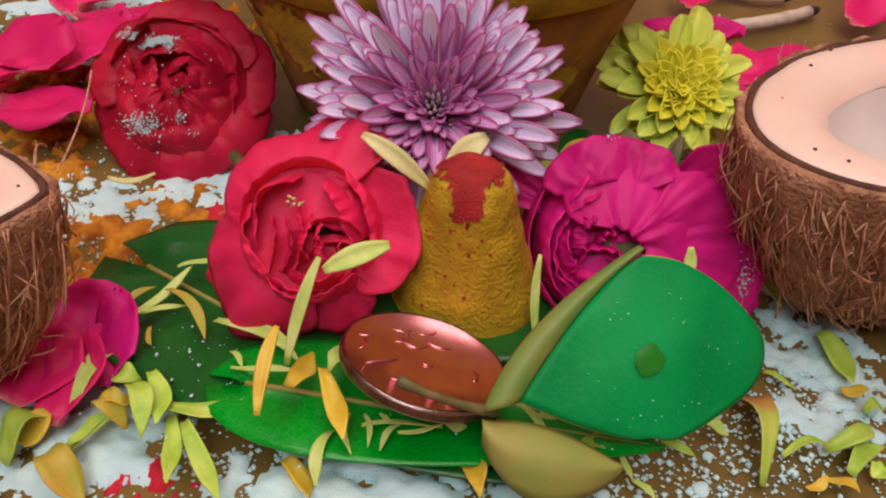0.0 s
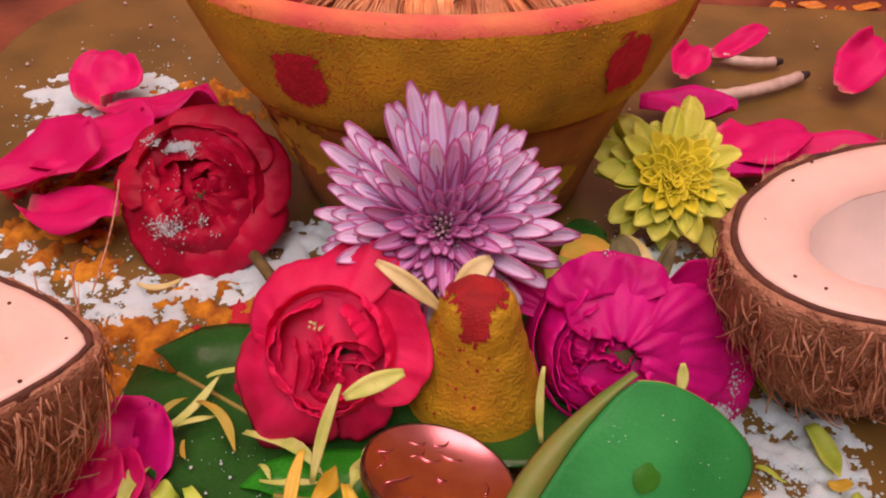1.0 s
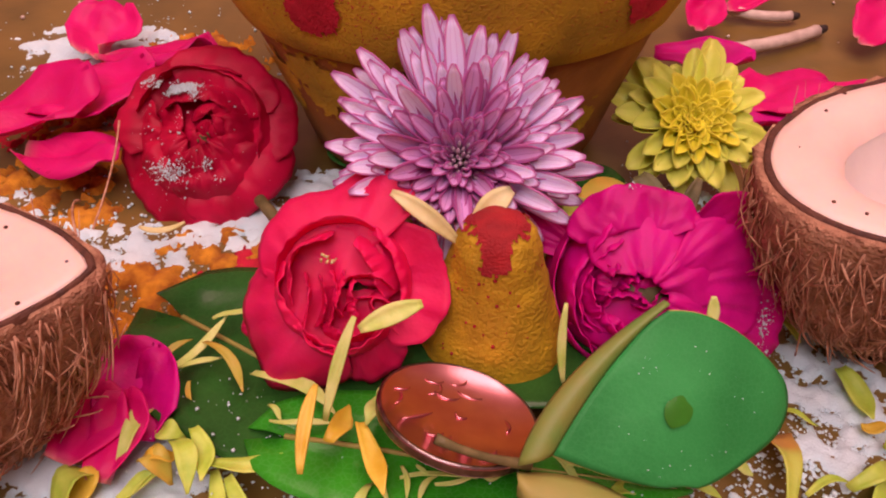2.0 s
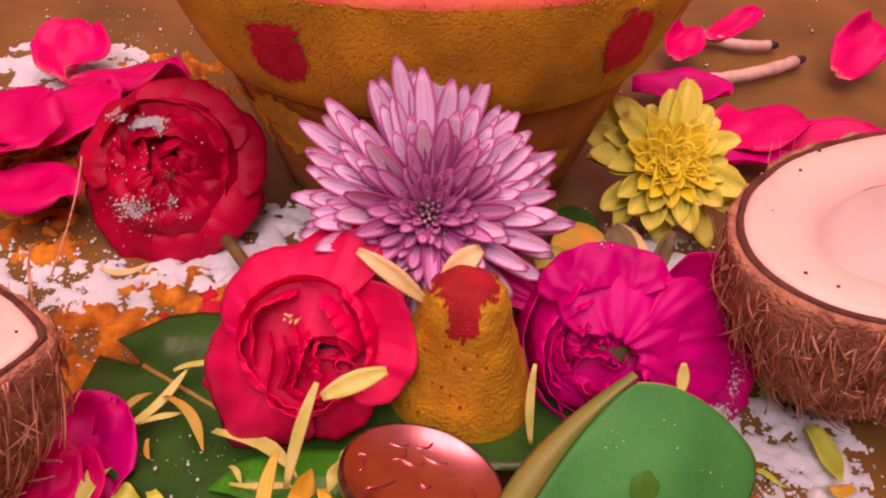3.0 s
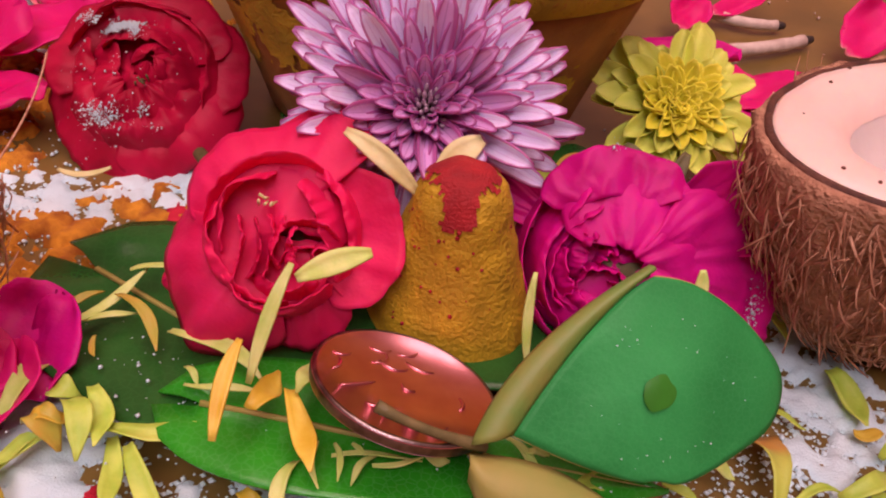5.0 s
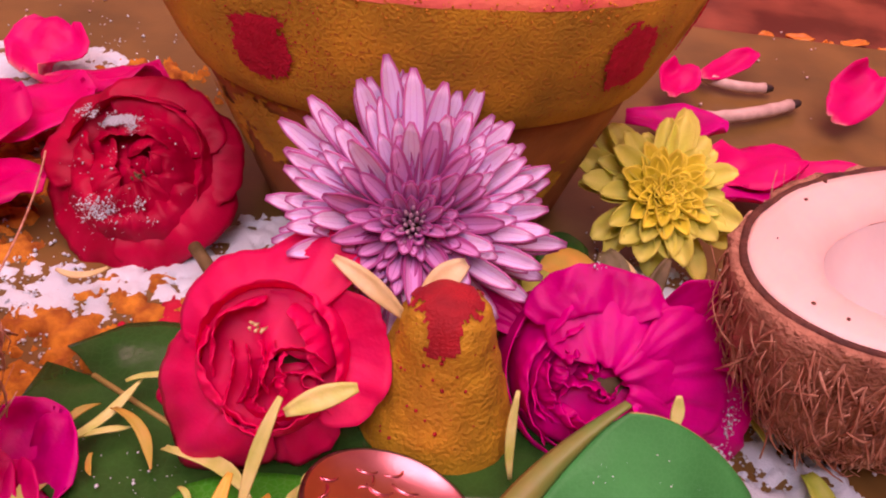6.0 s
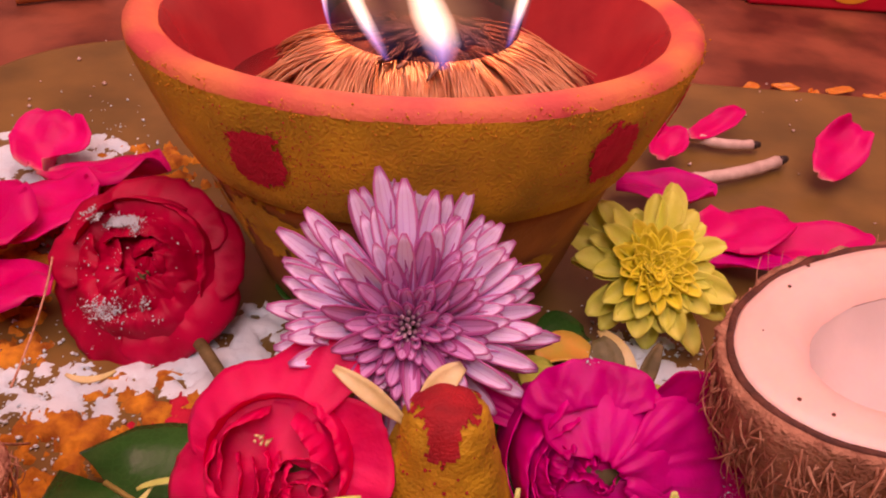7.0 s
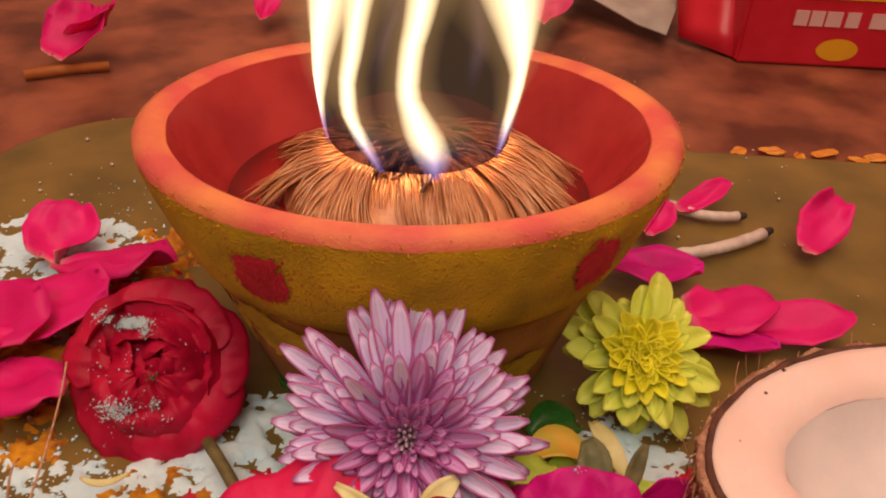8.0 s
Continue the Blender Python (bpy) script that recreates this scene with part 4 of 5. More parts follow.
def coconut(m, rx, ry, height, pointed, seed, label, hole, tilt=(0, 0)):
    th = thing("coconut_half", m, label, "coconut", "coconut halves")

    def shape(a):
        c, s = abs(math.cos(a)), abs(math.sin(a))
        k = pointed if math.cos(a) < 0 else 2.0
        return 1.0 / ((c / rx) ** k + (s / ry) ** k) ** (1 / k)

    def slope(bm):
        for v in bm.verts:
            v.co.z += (v.co.x * tilt[0] + v.co.y * tilt[1]) * max(0, v.co.z / height)
        return bm

    husk = slope(lathe([(0.26, 0.0), (0.36, 0.0022), (0.60, height * 0.22), (0.81, height * 0.45), (0.955, height * 0.70), (1.03, height * 0.90), (1.045, height * 0.965), (1.03, height * 0.99), (1.0, height * 0.985), (0.97, height * 0.95), (0.9, height * 0.9)], 128, 0.0013, seed, shape, last=False))
    husk_ob = part("husk", husk, HUSK, th, "rough brown fibrous husk")
    sh = slope(lathe([(1.005, height * 0.96), (1.008, height * 0.995), (0.985, height * 1.0), (0.965, height * 0.985)], 96, 0.0004, seed + 3, shape, cap=False))
    part("shell_rim", sh, SHELL, th, "dark brown broken shell rim")
    fl_prof = [(0.975, height * 0.95), (0.972, height * 0.985), (0.955, height * 0.998), (0.90, height * 1.0), (hole + 0.24, height * 0.997), (hole + 0.16, height * 0.988), (hole + 0.08, height * 0.965), (hole + 0.03, height * 0.935), (hole, height * 0.90)]
    flesh_ob = part("flesh", slope(lathe(fl_prof, 96, 0.0003, seed + 7, shape, cap=False)), FLESH, th, "smooth white coconut flesh")
    hol = slope(lathe([(hole, height * 0.90), (hole * 0.92, height * 0.84), (hole * 0.7, height * 0.74), (hole * 0.35, height * 0.66), (0.01, height * 0.64)], 64, 0.0002, seed + 9, shape, first=False))
    part("hollow", hol, HOLLOW, th, "greyish inner hollow")
    rnd = random.Random(seed)
    bm = bmesh.new()
    for k in range(2600):
        a = rnd.uniform(0, 2 * math.pi)
        t = rnd.random()
        z0 = height * (0.10 + 0.88 * t)
        f = np.interp(z0 / height, [0, 0.06, 0.22, 0.45, 0.70, 0.90, 1.0], [0.26, 0.36, 0.60, 0.81, 0.955, 1.03, 1.04])
        r = shape(a) * f
        p = Vector((r * math.cos(a), r * math.sin(a), z0))
        n = Vector((math.cos(a), math.sin(a), 0))
        tang = Vector((-n.y, n.x, 0))
        ln = rnd.uniform(0.003, 0.012)
        inward = 0.25 + 0.85 * max(0.0, 1 - t * 1.3)
        down = Vector((-n.x * inward, -n.y * inward, -1)) * (1 if t > 0.75 else rnd.choice((1, 1, 1, 1, -0.6))) + tang * rnd.gauss(0, 0.28)
        out_ = rnd.uniform(0.0002, 0.0018) * (2.4 if rnd.random() < 0.14 else 1)
        q = p + down.normalized() * ln
        mid_ = (p + q) / 2 + n * out_ + tang * rnd.uniform(-0.001, 0.001)
        rad = rnd.uniform(0.00008, 0.00026)
        tube(bez(p, mid_, q + n * out_ * rnd.uniform(0, 1.2), 5), [rad, rad, rad * 0.9, rad * 0.7, rad * 0.4], bm, 3)
    slope(bm)
    tagged(part("fibre_coat", bm, FIBRE, husk_ob, "loose tan coconut fibres"), kind="stuff")
    bm = bmesh.new()
    for k in range(9):
        a, f = 2.0 + 0.38 * k + rnd.uniform(-0.15, 0.15), rnd.uniform(0.80, 0.94)
        r = shape(a) * f
        bmesh.ops.create_icosphere(bm, subdivisions=1, radius=rnd.uniform(0.00015, 0.0004), matrix=Matrix.Translation((r * math.cos(a), r * math.sin(a), height * 0.999)))
    slope(bm)
    tagged(part("husk_crumbs", bm, SHELL, flesh_ob, "tiny dark husk crumbs"), kind="stuff")
    return th


coconut(pose(0.0800, 0.1310, 0.0005, 0, 0, 25), 0.0350, 0.0221, 0.0410, 2.0, 3, "halved coconut with white flesh and brown fibrous husk", 0.58)
coconut(pose(-0.0745, 0.0885, 0.0005, 0, 0, 190), 0.0298, 0.0190, 0.0400, 1.42, 13, "halved coconut with white flesh and hairy brown husk", 0.50)

# ---- clay bowl with the burning wick ----
BOWL = pose(-0.0041, 0.1937, 0.0) @ Matrix.Rotation(math.atan(-0.0895), 4, "X") @ Matrix.Rotation(-math.atan(0.0187), 4, "Y")


def clay_bowl():
    th = thing("clay_lamp_bowl", BOWL, "yellow turmeric-coated clay bowl with red kumkum dabs", "bowl")
    R = 0.0572
    outer = [(0.0310, 0.0012), (0.0340, 0.0030), (0.0366, 0.0100), (0.0398, 0.0190), (0.0432, 0.0275), (0.0452, 0.0325), (0.0459, 0.0340), (0.0452, 0.0352)]
    upper = [(0.0452, 0.0352), (0.0468, 0.0350), (0.0480, 0.0358), (0.0500, 0.0395), (0.0525, 0.0450), (0.0553, 0.0520), (0.0567, 0.0565), (R, 0.0590)]
    foot = part("foot", lathe(outer, 128, 0.0005, 5.0), CLAY, th, "bare terracotta foot with smeared turmeric")
    wall = part("wall", lathe(upper, 160, 0.00028, 6.0, cap=False), CLAYY, th, "turmeric-coated outer wall")
    lip = part("lip", lathe([(R, 0.0588), (R - 0.0003, 0.0605), (R - 0.0022, 0.0614), (R - 0.0048, 0.0612), (R - 0.0066, 0.0600)], 128, 0.0002, 7.0, cap=False), CLAYR, th, "pinkish red clay lip")
    part("inner_wall", lathe([(R - 0.0065, 0.0601), (R - 0.0090, 0.0560), (R - 0.0130, 0.0480), (R - 0.0180, 0.0400), (R - 0.030, 0.0330), (0.002, 0.0310)], 128, 0.0002, 8.0, first=False), CLAYI, th, "oily red inner wall")
    # powder crust along the outer edge of the lip
    rnd = random.Random(2)
    bm = bmesh.new()
    for k in range(2600):
        a = rnd.uniform(0, 2 * math.pi)
        if noise.noise(Vector((math.cos(a) * 3, math.sin(a) * 3, 0.4))) < -0.25:
            continue
        rr = R + rnd.gauss(-0.0003, 0.0003)
        z = 0.0588 + rnd.gauss(0, 0.0010)
        crumb(bm, Matrix.Translation((rr * math.cos(a), rr * math.sin(a), z)) @ Euler((rnd.random() * 3, rnd.random() * 3, rnd.random() * 3)).to_matrix().to_4x4() @ Matrix.Scale(rnd.uniform(0.00009, 0.00028), 4))
    tagged(part("powder_crust", bm, CRUST, lip, "crusted orange turmeric powder along the lip"), kind="stuff")

    def on_wall(a, z, lift):
        r = np.interp(z, [p[1] for p in outer + upper], [p[0] for p in outer + upper]) + lift
        return Vector((r * math.cos(a), r * math.sin(a), z))

    def smear(name, a0, z0, wa, hz, mat, label, seed, lean=0.0, soft=1.0, lift=0.0005):
        n = 44
        bm = bmesh.new()
        vs = {}
        for i in range(n):
            for j in range(n):
                u, w = -1.35 + 2.7 * i / (n - 1), -1.35 + 2.7 * j / (n - 1)
                d = (abs(u - lean * w) ** 3 + abs(w) ** 3) ** (1 / 3)
                d += soft * (0.30 * noise.fractal(Vector((u * 1.8 + seed, w * 2.2, seed)), 1.0, 2.0, 4) + 0.16 * noise.noise(Vector((u * 9 + seed, w * 9, 2))))
                if d < 1:
                    vs[i, j] = bm.verts.new(on_wall(a0 + wa * u, z0 + hz * w, lift + 0.0002 * noise.noise(Vector((u * 7, w * 7, seed)))))
        for (i, j) in list(vs):
            q = [(i, j), (i + 1, j), (i + 1, j + 1), (i, j + 1)]
            if all(k in vs for k in q):
                bm.faces.new([vs[k] for k in q])
        for v in [v for v in bm.verts if not v.link_faces]:
            bm.verts.remove(v)
        part(name, bm, mat, foot if z0 < 0.033 else wall, label)

    smear("kumkum_dab", radians(246), 0.0476, 0.105, 0.0066, KUM, "dark red kumkum dab", 3.0, 0.25, 0.8)
    smear("kumkum_dab", radians(313), 0.0487, 0.105, 0.0066, KUM, "dark red kumkum dab", 8.0, -0.35, 0.8)
    smear("kumkum_dab", radians(333), 0.0510, 0.020, 0.0060, KUM, "dark red kumkum dab", 15.0, 0.0, 1.5)
    smear("turmeric_smear", radians(236), 0.0265, 0.22, 0.0080, CLAYY, "patchy turmeric smear on the foot", 21.0, 0.0, 1.6)
    smear("turmeric_smear", radians(300), 0.0140, 0.34, 0.0090, CLAYY, "patchy turmeric smear on the foot", 27.0, 0.0, 1.4)
    smear("turmeric_smear", radians(215), 0.0230, 0.16, 0.0080, CLAYY, "patchy turmeric smear on the foot", 33.0, 0.0, 1.8)
    # fine kumkum scattered round the dabs
    bm = bmesh.new()
    for k in range(520):
        a, z = rnd.choice((radians(246), radians(313), radians(253))) + rnd.gauss(0, 0.10), rnd.gauss(0.0478, 0.0045)
        if 0.037 < z < 0.0575:
            sc = rnd.uniform(0.00008, 0.00026)
            crumb(bm, Matrix.Translation(on_wall(a, z, 0.0002)) @ Euler((a, a * 3, z * 900)).to_matrix().to_4x4() @ Matrix.Scale(sc * 0.7, 4))
    tagged(part("kumkum_scatter", bm, KUM, wall, "fine red kumkum grains round the dabs"), kind="stuff")


clay_bowl()
bm = lathe([(0.0400, 0.0435), (0.0300, 0.0436), (0.010, 0.0436), (0.002, 0.0436)], 64)
oil = part("lamp_oil", bm, OIL, None, m=BOWL)
tagged(oil, "dark red oil pooled in the clay bowl", "oil")


def wick():
    th = thing("cotton_wick", BOWL @ pose(0.001, -0.004, 0.0), "thick oil-soaked cotton wick bundle, burnt at its crown", "wick")
    rnd = random.Random(12)
    part("core", lathe([(0.0285, 0.0425), (0.0280, 0.0440), (0.0240, 0.0495), (0.016, 0.0530), (0.007, 0.0550), (0.002, 0.0555)], 48, 0.0006, 3.0), WICK, th, "matted cotton core")
    strands = []
    clumps = [rnd.uniform(0, 6.28) for _ in range(95)]
    mat_bm = bmesh.new()
    for k in range(2600):
        cl = rnd.choice(clumps)
        a = cl + rnd.gauss(0, 0.07)
        lean = 0.55 * math.sin(cl * 2.3 + 1) + 0.22 * math.sin(cl * 5.1) + rnd.gauss(0, 0.14)
        r1 = 0.0300 + 0.0045 * math.sin(cl * 7.7) + rnd.gauss(0, 0.0014)
        z0 = 0.0555 + rnd.uniform(-0.002, 0.0010)
        p = Vector((0.006 * math.cos(a + lean), 0.006 * math.sin(a + lean), z0))
        q = Vector((r1 * math.cos(a), r1 * math.sin(a), 0.0438 + rnd.uniform(0, 0.003)))
        mid_ = Vector((r1 * 0.72 * math.cos(a + lean * 0.4), r1 * 0.72 * math.sin(a + lean * 0.4), 0.0555 + 0.0016 * math.sin(cl * 9.1) + rnd.gauss(0, 0.0010)))
        rad = rnd.uniform(0.00010, 0.00028)
        line = [w_ + noise.noise_vector(w_ * 95) * 0.0016 * (j_ / 7) for j_, w_ in enumerate(bez(p, mid_, q, 8))]
        if k < 280:
            part("strand", tube(line, [rad * 0.8, rad, rad, rad, rad, rad, rad * 0.9, rad * 0.5], None, 5), WICK, th)
        else:
            tube(line, [rad * 0.8, rad, rad, rad, rad, rad, rad * 0.9, rad * 0.5], mat_bm, 4)
    tagged(part("strand_mat", mat_bm, WICK, th, "matted fine cotton strands"), kind="stuff")
    bm = bmesh.new()
    for k in range(110):
        a = rnd.uniform(0, 6.28)
        r = rnd.uniform(0.001, 0.019)
        c = Vector((r * math.cos(a), r * math.sin(a), 0.0572 - 10.0 * r * r))
        pts = [c + Vector((0.006 * math.cos(a + 1.2 + s), 0.006 * math.sin(a + 1.2 + s), 0.0012 * math.sin(s * 1.3))) for s in (0, 0.4, 0.8, 1.2, 1.6, 2.0)]
        tube(pts, [0.0003, 0.0005, 0.0006, 0.0006, 0.0005, 0.0003], bm, 6)
    part("burnt_crown", bm, SOOT, th, "charred curled crown")


wick()


def flame():
    """Four bright tongues on the round body of the flame: each follows a centre line x(z) with its own half width."""
    xc, yc, R = -0.0034, 0.1960, 0.0218
    th = thing("flame", pose(xc, yc, 0.0570), "tall white-yellow flames with blue feet round a dark core", "flame")
    levels = (0.0, 0.04, 0.10, 0.17, 0.25, 0.35, 0.60, 1.0)

    def body(t):
        return R * (0.93 + 0.07 * min(1.0, t / 0.12) - 0.85 * max(0.0, t - 0.45) ** 1.4 / 0.55 ** 1.4)

    def tongue(xs, ws, side=-1, z0=0.0, h=0.110, grow=1.0, mat=FLAME, name="flame_tongue"):
        g = []
        n = 44
        for k in range(n):
            t = k / (n - 1)
            x = float(np.interp(t, levels, xs)) + 0.0002 * math.sin(34 * t + xs[0] * 900)
            w = float(np.interp(t, levels, ws)) * grow
            r = body(t) * (1.0 if grow == 1.0 else 1.012)
            row = []
            for i in range(11):
                u = -1 + 2 * i / 10
                px = x + w * u
                q = max(-0.999, min(0.999, px / r))
                row.append(Vector((px, side * r * math.sqrt(1 - q * q), z0 + h * t)))
            g.append(row)
        bm = bmesh.new()
        uvl = bm.loops.layers.uv.verify()
        vs = [[bm.verts.new(p) for p in row] for row in g]
        for k in range(n - 1):
            for i in range(10):
                q = ((k, i), (k, i + 1), (k + 1, i + 1), (k + 1, i))
                f = bm.faces.new([vs[a][b] for a, b in q])
                for lp, (a, b) in zip(f.loops, q):
                    lp[uvl].uv = (b / 10, a / (n - 1))
        part(name, bm, mat, th)
        if grow == 1.0:
            tongue(xs, ws, side, z0 + 0.002, h, 2.4, HALO, "flame_halo")

    tongue((-0.0175, -0.0190, -0.0196, -0.0190, -0.0172, -0.0150, -0.0090, -0.002), (0.0008, 0.0016, 0.0022, 0.0034, 0.0052, 0.0070, 0.006, 0.001), z0=0.002)
    tongue((-0.0058, -0.0086, -0.0118, -0.0124, -0.0106, -0.0085, -0.0050, -0.001), (0.0010, 0.0022, 0.0022, 0.0020, 0.0024, 0.0030, 0.005, 0.001), z0=0.001)
    tongue((0.0052, 0.0046, 0.0020, -0.0006, -0.0004, 0.0020, 0.0030, 0.001), (0.0014, 0.0038, 0.0040, 0.0024, 0.0024, 0.0032, 0.005, 0.001))
    tongue((0.0166, 0.0180, 0.0192, 0.0198, 0.0190, 0.0158, 0.0090, 0.002), (0.0008, 0.0014, 0.0018, 0.0026, 0.0050, 0.0075, 0.006, 0.001), z0=0.002)
    tongue((-0.0120, -0.0110, -0.0090, -0.0070, -0.0070, -0.0060, -0.0040, -0.001), (0.0010, 0.0022, 0.0028, 0.0034, 0.0044, 0.0060, 0.006, 0.001), side=1, z0=0.002)
    tongue((0.0100, 0.0110, 0.0120, 0.0110, 0.0100, 0.0080, 0.0040, 0.001), (0.0010, 0.0022, 0.0028, 0.0034, 0.0044, 0.0060, 0.006, 0.001), side=1, z0=0.002)
    veil = lathe([(body(t) * 0.985, 0.001 + 0.110 * t) for t in (k / 20 for k in range(21))], 48, cap=False)
    uvl = veil.loops.layers.uv.verify()
    for f in veil.faces:
        for lp in f.loops:
            lp[uvl].uv = (0.5, lp.vert.co.z / 0.111)
    part("flame_veil", veil, VEIL, th, "faint glowing veil of the flame")
    part("dark_core", lathe([(body(t) * 0.95, 0.001 + 0.110 * t) for t in (k / 20 for k in range(21))], 48, cap=False), SMOKE, th, "dark transparent core of the flame")
    return th


flame()

# ---- loose petals and small things ----
PETALS = {"a": (GREENP, "slender pale green flower petal strewn on the offering"), "b": (ORGP, "orange-tipped green flower petal strewn on the board"), "c": (YELP, "yellow flower petal strewn beside the coin"), "d": (LIMEP, "lime-green flower petal strewn on the board"), "e": (ORGE, "trumpet-shaped green petal with an orange mouth")}
counter = [0]


def loose_petal(kind, x, y, z, length, angle, width, tilt=0.0, arch=0.25):
    mat, label = PETALS[kind]
    width *= 1.3 if kind in "ab" else 1.05
    counter[0] += 1
    sd = counter[0] * 1.37
    bend = 0.24 * math.sin(sd * 2.1)
    twist = 0.9 * math.sin(sd * 4.7)
    g = []
    for j in range(9):
        t = j / 8
        w = width * 0.88 * (0.30 + 0.70 * math.sin(math.pi * (0.10 + 0.74 * t))) * (1 if t < 0.7 else 1 - (t - 0.7) * 2.7)
        if kind == "e":
            w = width * (1.0 - 0.86 * t ** 0.8)
        row = []
        for i in range(5):
            s = -1 + 2 * i / 4
            row.append(Vector((length * (t - 0.5), s * w / 2 + bend * length * 0.5 * math.sin(math.pi * t), arch * width * math.sin(math.pi * t) + 0.16 * w * s * s + 0.3 * width * math.sin(t * 5 + sd) + twist * s * w * (t - 0.3) * 0.6)))
        g.append(row)
    ob = part("loose_petal", shell(g, 0.0002), mat, None, m=pose(x, y, z, 0, 0, angle) @ pose(0, 0, 0, 12 * math.sin(sd * 3.3), -tilt, 0))
    return tagged(ob, label, "petal", "strewn flower petals")


loose_petal("a", -0.0371, 0.1163, 0.0090, 0.0083, 30, 0.0013)
loose_petal("a", -0.0422, 0.1089, 0.0085, 0.0157, 63, 0.0014)
loose_petal("b", -0.0456, 0.1068, 0.0080, 0.0088, 59, 0.0011)
loose_petal("a", -0.0409, 0.1058, 0.0080, 0.0080, 24, 0.0010)
loose_petal("b", -0.0362, 0.1044, 0.0090, 0.0129, -46, 0.0015)
loose_petal("b", -0.0403, 0.0996, 0.0080, 0.0039, -69, 0.0008)
loose_petal("a", -0.0234, 0.0993, 0.0095, 0.0168, -27, 0.0019)
loose_petal("a", -0.0210, 0.0946, 0.0090, 0.0104, 1, 0.0010)
loose_petal("a", -0.0256, 0.0958, 0.0090, 0.0039, -49, 0.0008)
loose_petal("c", -0.0147, 0.0921, 0.0120, 0.0080, 75, 0.0034)
loose_petal("c", -0.0090, 0.0863, 0.0120, 0.0131, -67, 0.0031)
loose_petal("a", -0.0097, 0.0948, 0.0125, 0.0065, -105, 0.0025)
loose_petal("a", -0.0091, 0.0986, 0.0120, 0.0037, -98, 0.0009)
loose_petal("a", -0.0462, 0.0952, 0.0060, 0.0172, 81, 0.0024)
loose_petal("d", -0.0286, 0.0878, 0.0070, 0.0116, 16, 0.0030)
loose_petal("d", -0.0436, 0.0833, 0.0050, 0.0067, 42, 0.0026)
loose_petal("d", -0.0409, 0.0916, 0.0080, 0.0056, -23, 0.0037)
loose_petal("d", -0.0374, 0.0854, 0.0090, 0.0097, -61, 0.0035)
loose_petal("c", -0.0411, 0.0876, 0.0070, 0.0044, 35, 0.0033)
loose_petal("d", -0.0351, 0.0872, 0.0085, 0.0099, -67, 0.0032)
loose_petal("c", -0.0523, 0.0837, 0.0040, 0.0057, 65, 0.0041)
loose_petal("d", -0.0529, 0.0822, 0.0040, 0.0089, 58, 0.0055)
loose_petal("b", -0.0456, 0.0768, 0.0030, 0.0104, -39, 0.0044)
loose_petal("d", -0.0262, 0.0795, 0.0060, 0.0141, -55, 0.0029)
loose_petal("d", -0.0313, 0.0807, 0.0060, 0.0119, -74, 0.0028)
loose_petal("d", -0.0444, 0.0840, 0.0040, 0.0086, 45, 0.0026)
loose_petal("b", -0.0421, 0.0863, 0.0060, 0.0071, -35, 0.0035)
loose_petal("a", -0.0093, 0.0805, 0.0080, 0.0086, -95, 0.0016)
loose_petal("c", -0.0134, 0.0797, 0.0030, 0.0073, -51, 0.0032)
loose_petal("a", -0.0063, 0.0842, 0.0090, 0.0072, -78, 0.0008)
loose_petal("a", -0.0042, 0.0851, 0.0090, 0.0059, -76, 0.0007)
loose_petal("a", -0.0007, 0.0843, 0.0090, 0.0050, -116, 0.0008)
loose_petal("a", 0.0008, 0.0861, 0.0090, 0.0113, 6, 0.0008)
loose_petal("a", 0.0034, 0.0861, 0.0090, 0.0065, 19, 0.0007)
loose_petal("a", -0.0017, 0.0873, 0.0090, 0.0027, -44, 0.0006)
loose_petal("e", 0.0535, 0.0956, 0.0030, 0.0167, -92, 0.0062)
loose_petal("d", 0.0598, 0.1078, 0.0020, 0.0055, -26, 0.0014)
loose_petal("d", 0.0695, 0.1123, 0.0030, 0.0106, -75, 0.0042)
loose_petal("c", 0.0707, 0.1059, 0.0030, 0.0040, -0, 0.0024)
loose_petal("d", 0.0608, 0.0943, 0.0020, 0.0077, 18, 0.0017)
loose_petal("d", 0.0677, 0.0970, 0.0030, 0.0105, 36, 0.0033)
loose_petal("d", 0.0694, 0.0932, 0.0020, 0.0098, 40, 0.0031)
loose_petal("c", 0.0609, 0.0882, 0.0020, 0.0043, 37, 0.0018)
loose_petal("c", 0.0645, 0.0883, 0.0020, 0.0048, -30, 0.0018)
loose_petal("d", 0.0416, 0.0925, 0.0020, 0.0053, -28, 0.0015)
loose_petal("a", 0.0474, 0.0967, 0.0020, 0.0048, -18, 0.0017)
loose_petal("d", 0.0289, 0.0888, 0.0060, 0.0063, 40, 0.0033)
loose_petal("a", 0.0330, 0.0870, 0.0040, 0.0055, -76, 0.0008)
loose_petal("a", 0.0355, 0.0838, 0.0030, 0.0045, -47, 0.0008)
loose_petal("a", 0.0209, 0.0910, 0.0080, 0.0035, 4, 0.0009)
loose_petal("a", 0.0191, 0.0898, 0.0080, 0.0078, -48, 0.0011)
loose_petal("d", 0.0708, 0.0913, 0.0020, 0.0028, -73, 0.0027)
loose_petal("c", 0.0106, 0.0815, 0.0060, 0.0089, -64, 0.0034)
loose_petal("d", 0.0610, 0.1263, 0.0050, 0.0083, -72, 0.0020)
loose_petal("d", 0.0730, 0.1024, 0.0030, 0.0040, 23, 0.0021)
loose_petal("a", 0.0081, 0.0883, 0.0080, 0.0035, -11, 0.0015)
loose_petal("d", 0.0562, 0.1323, 0.0100, 0.0055, -78, 0.0011)


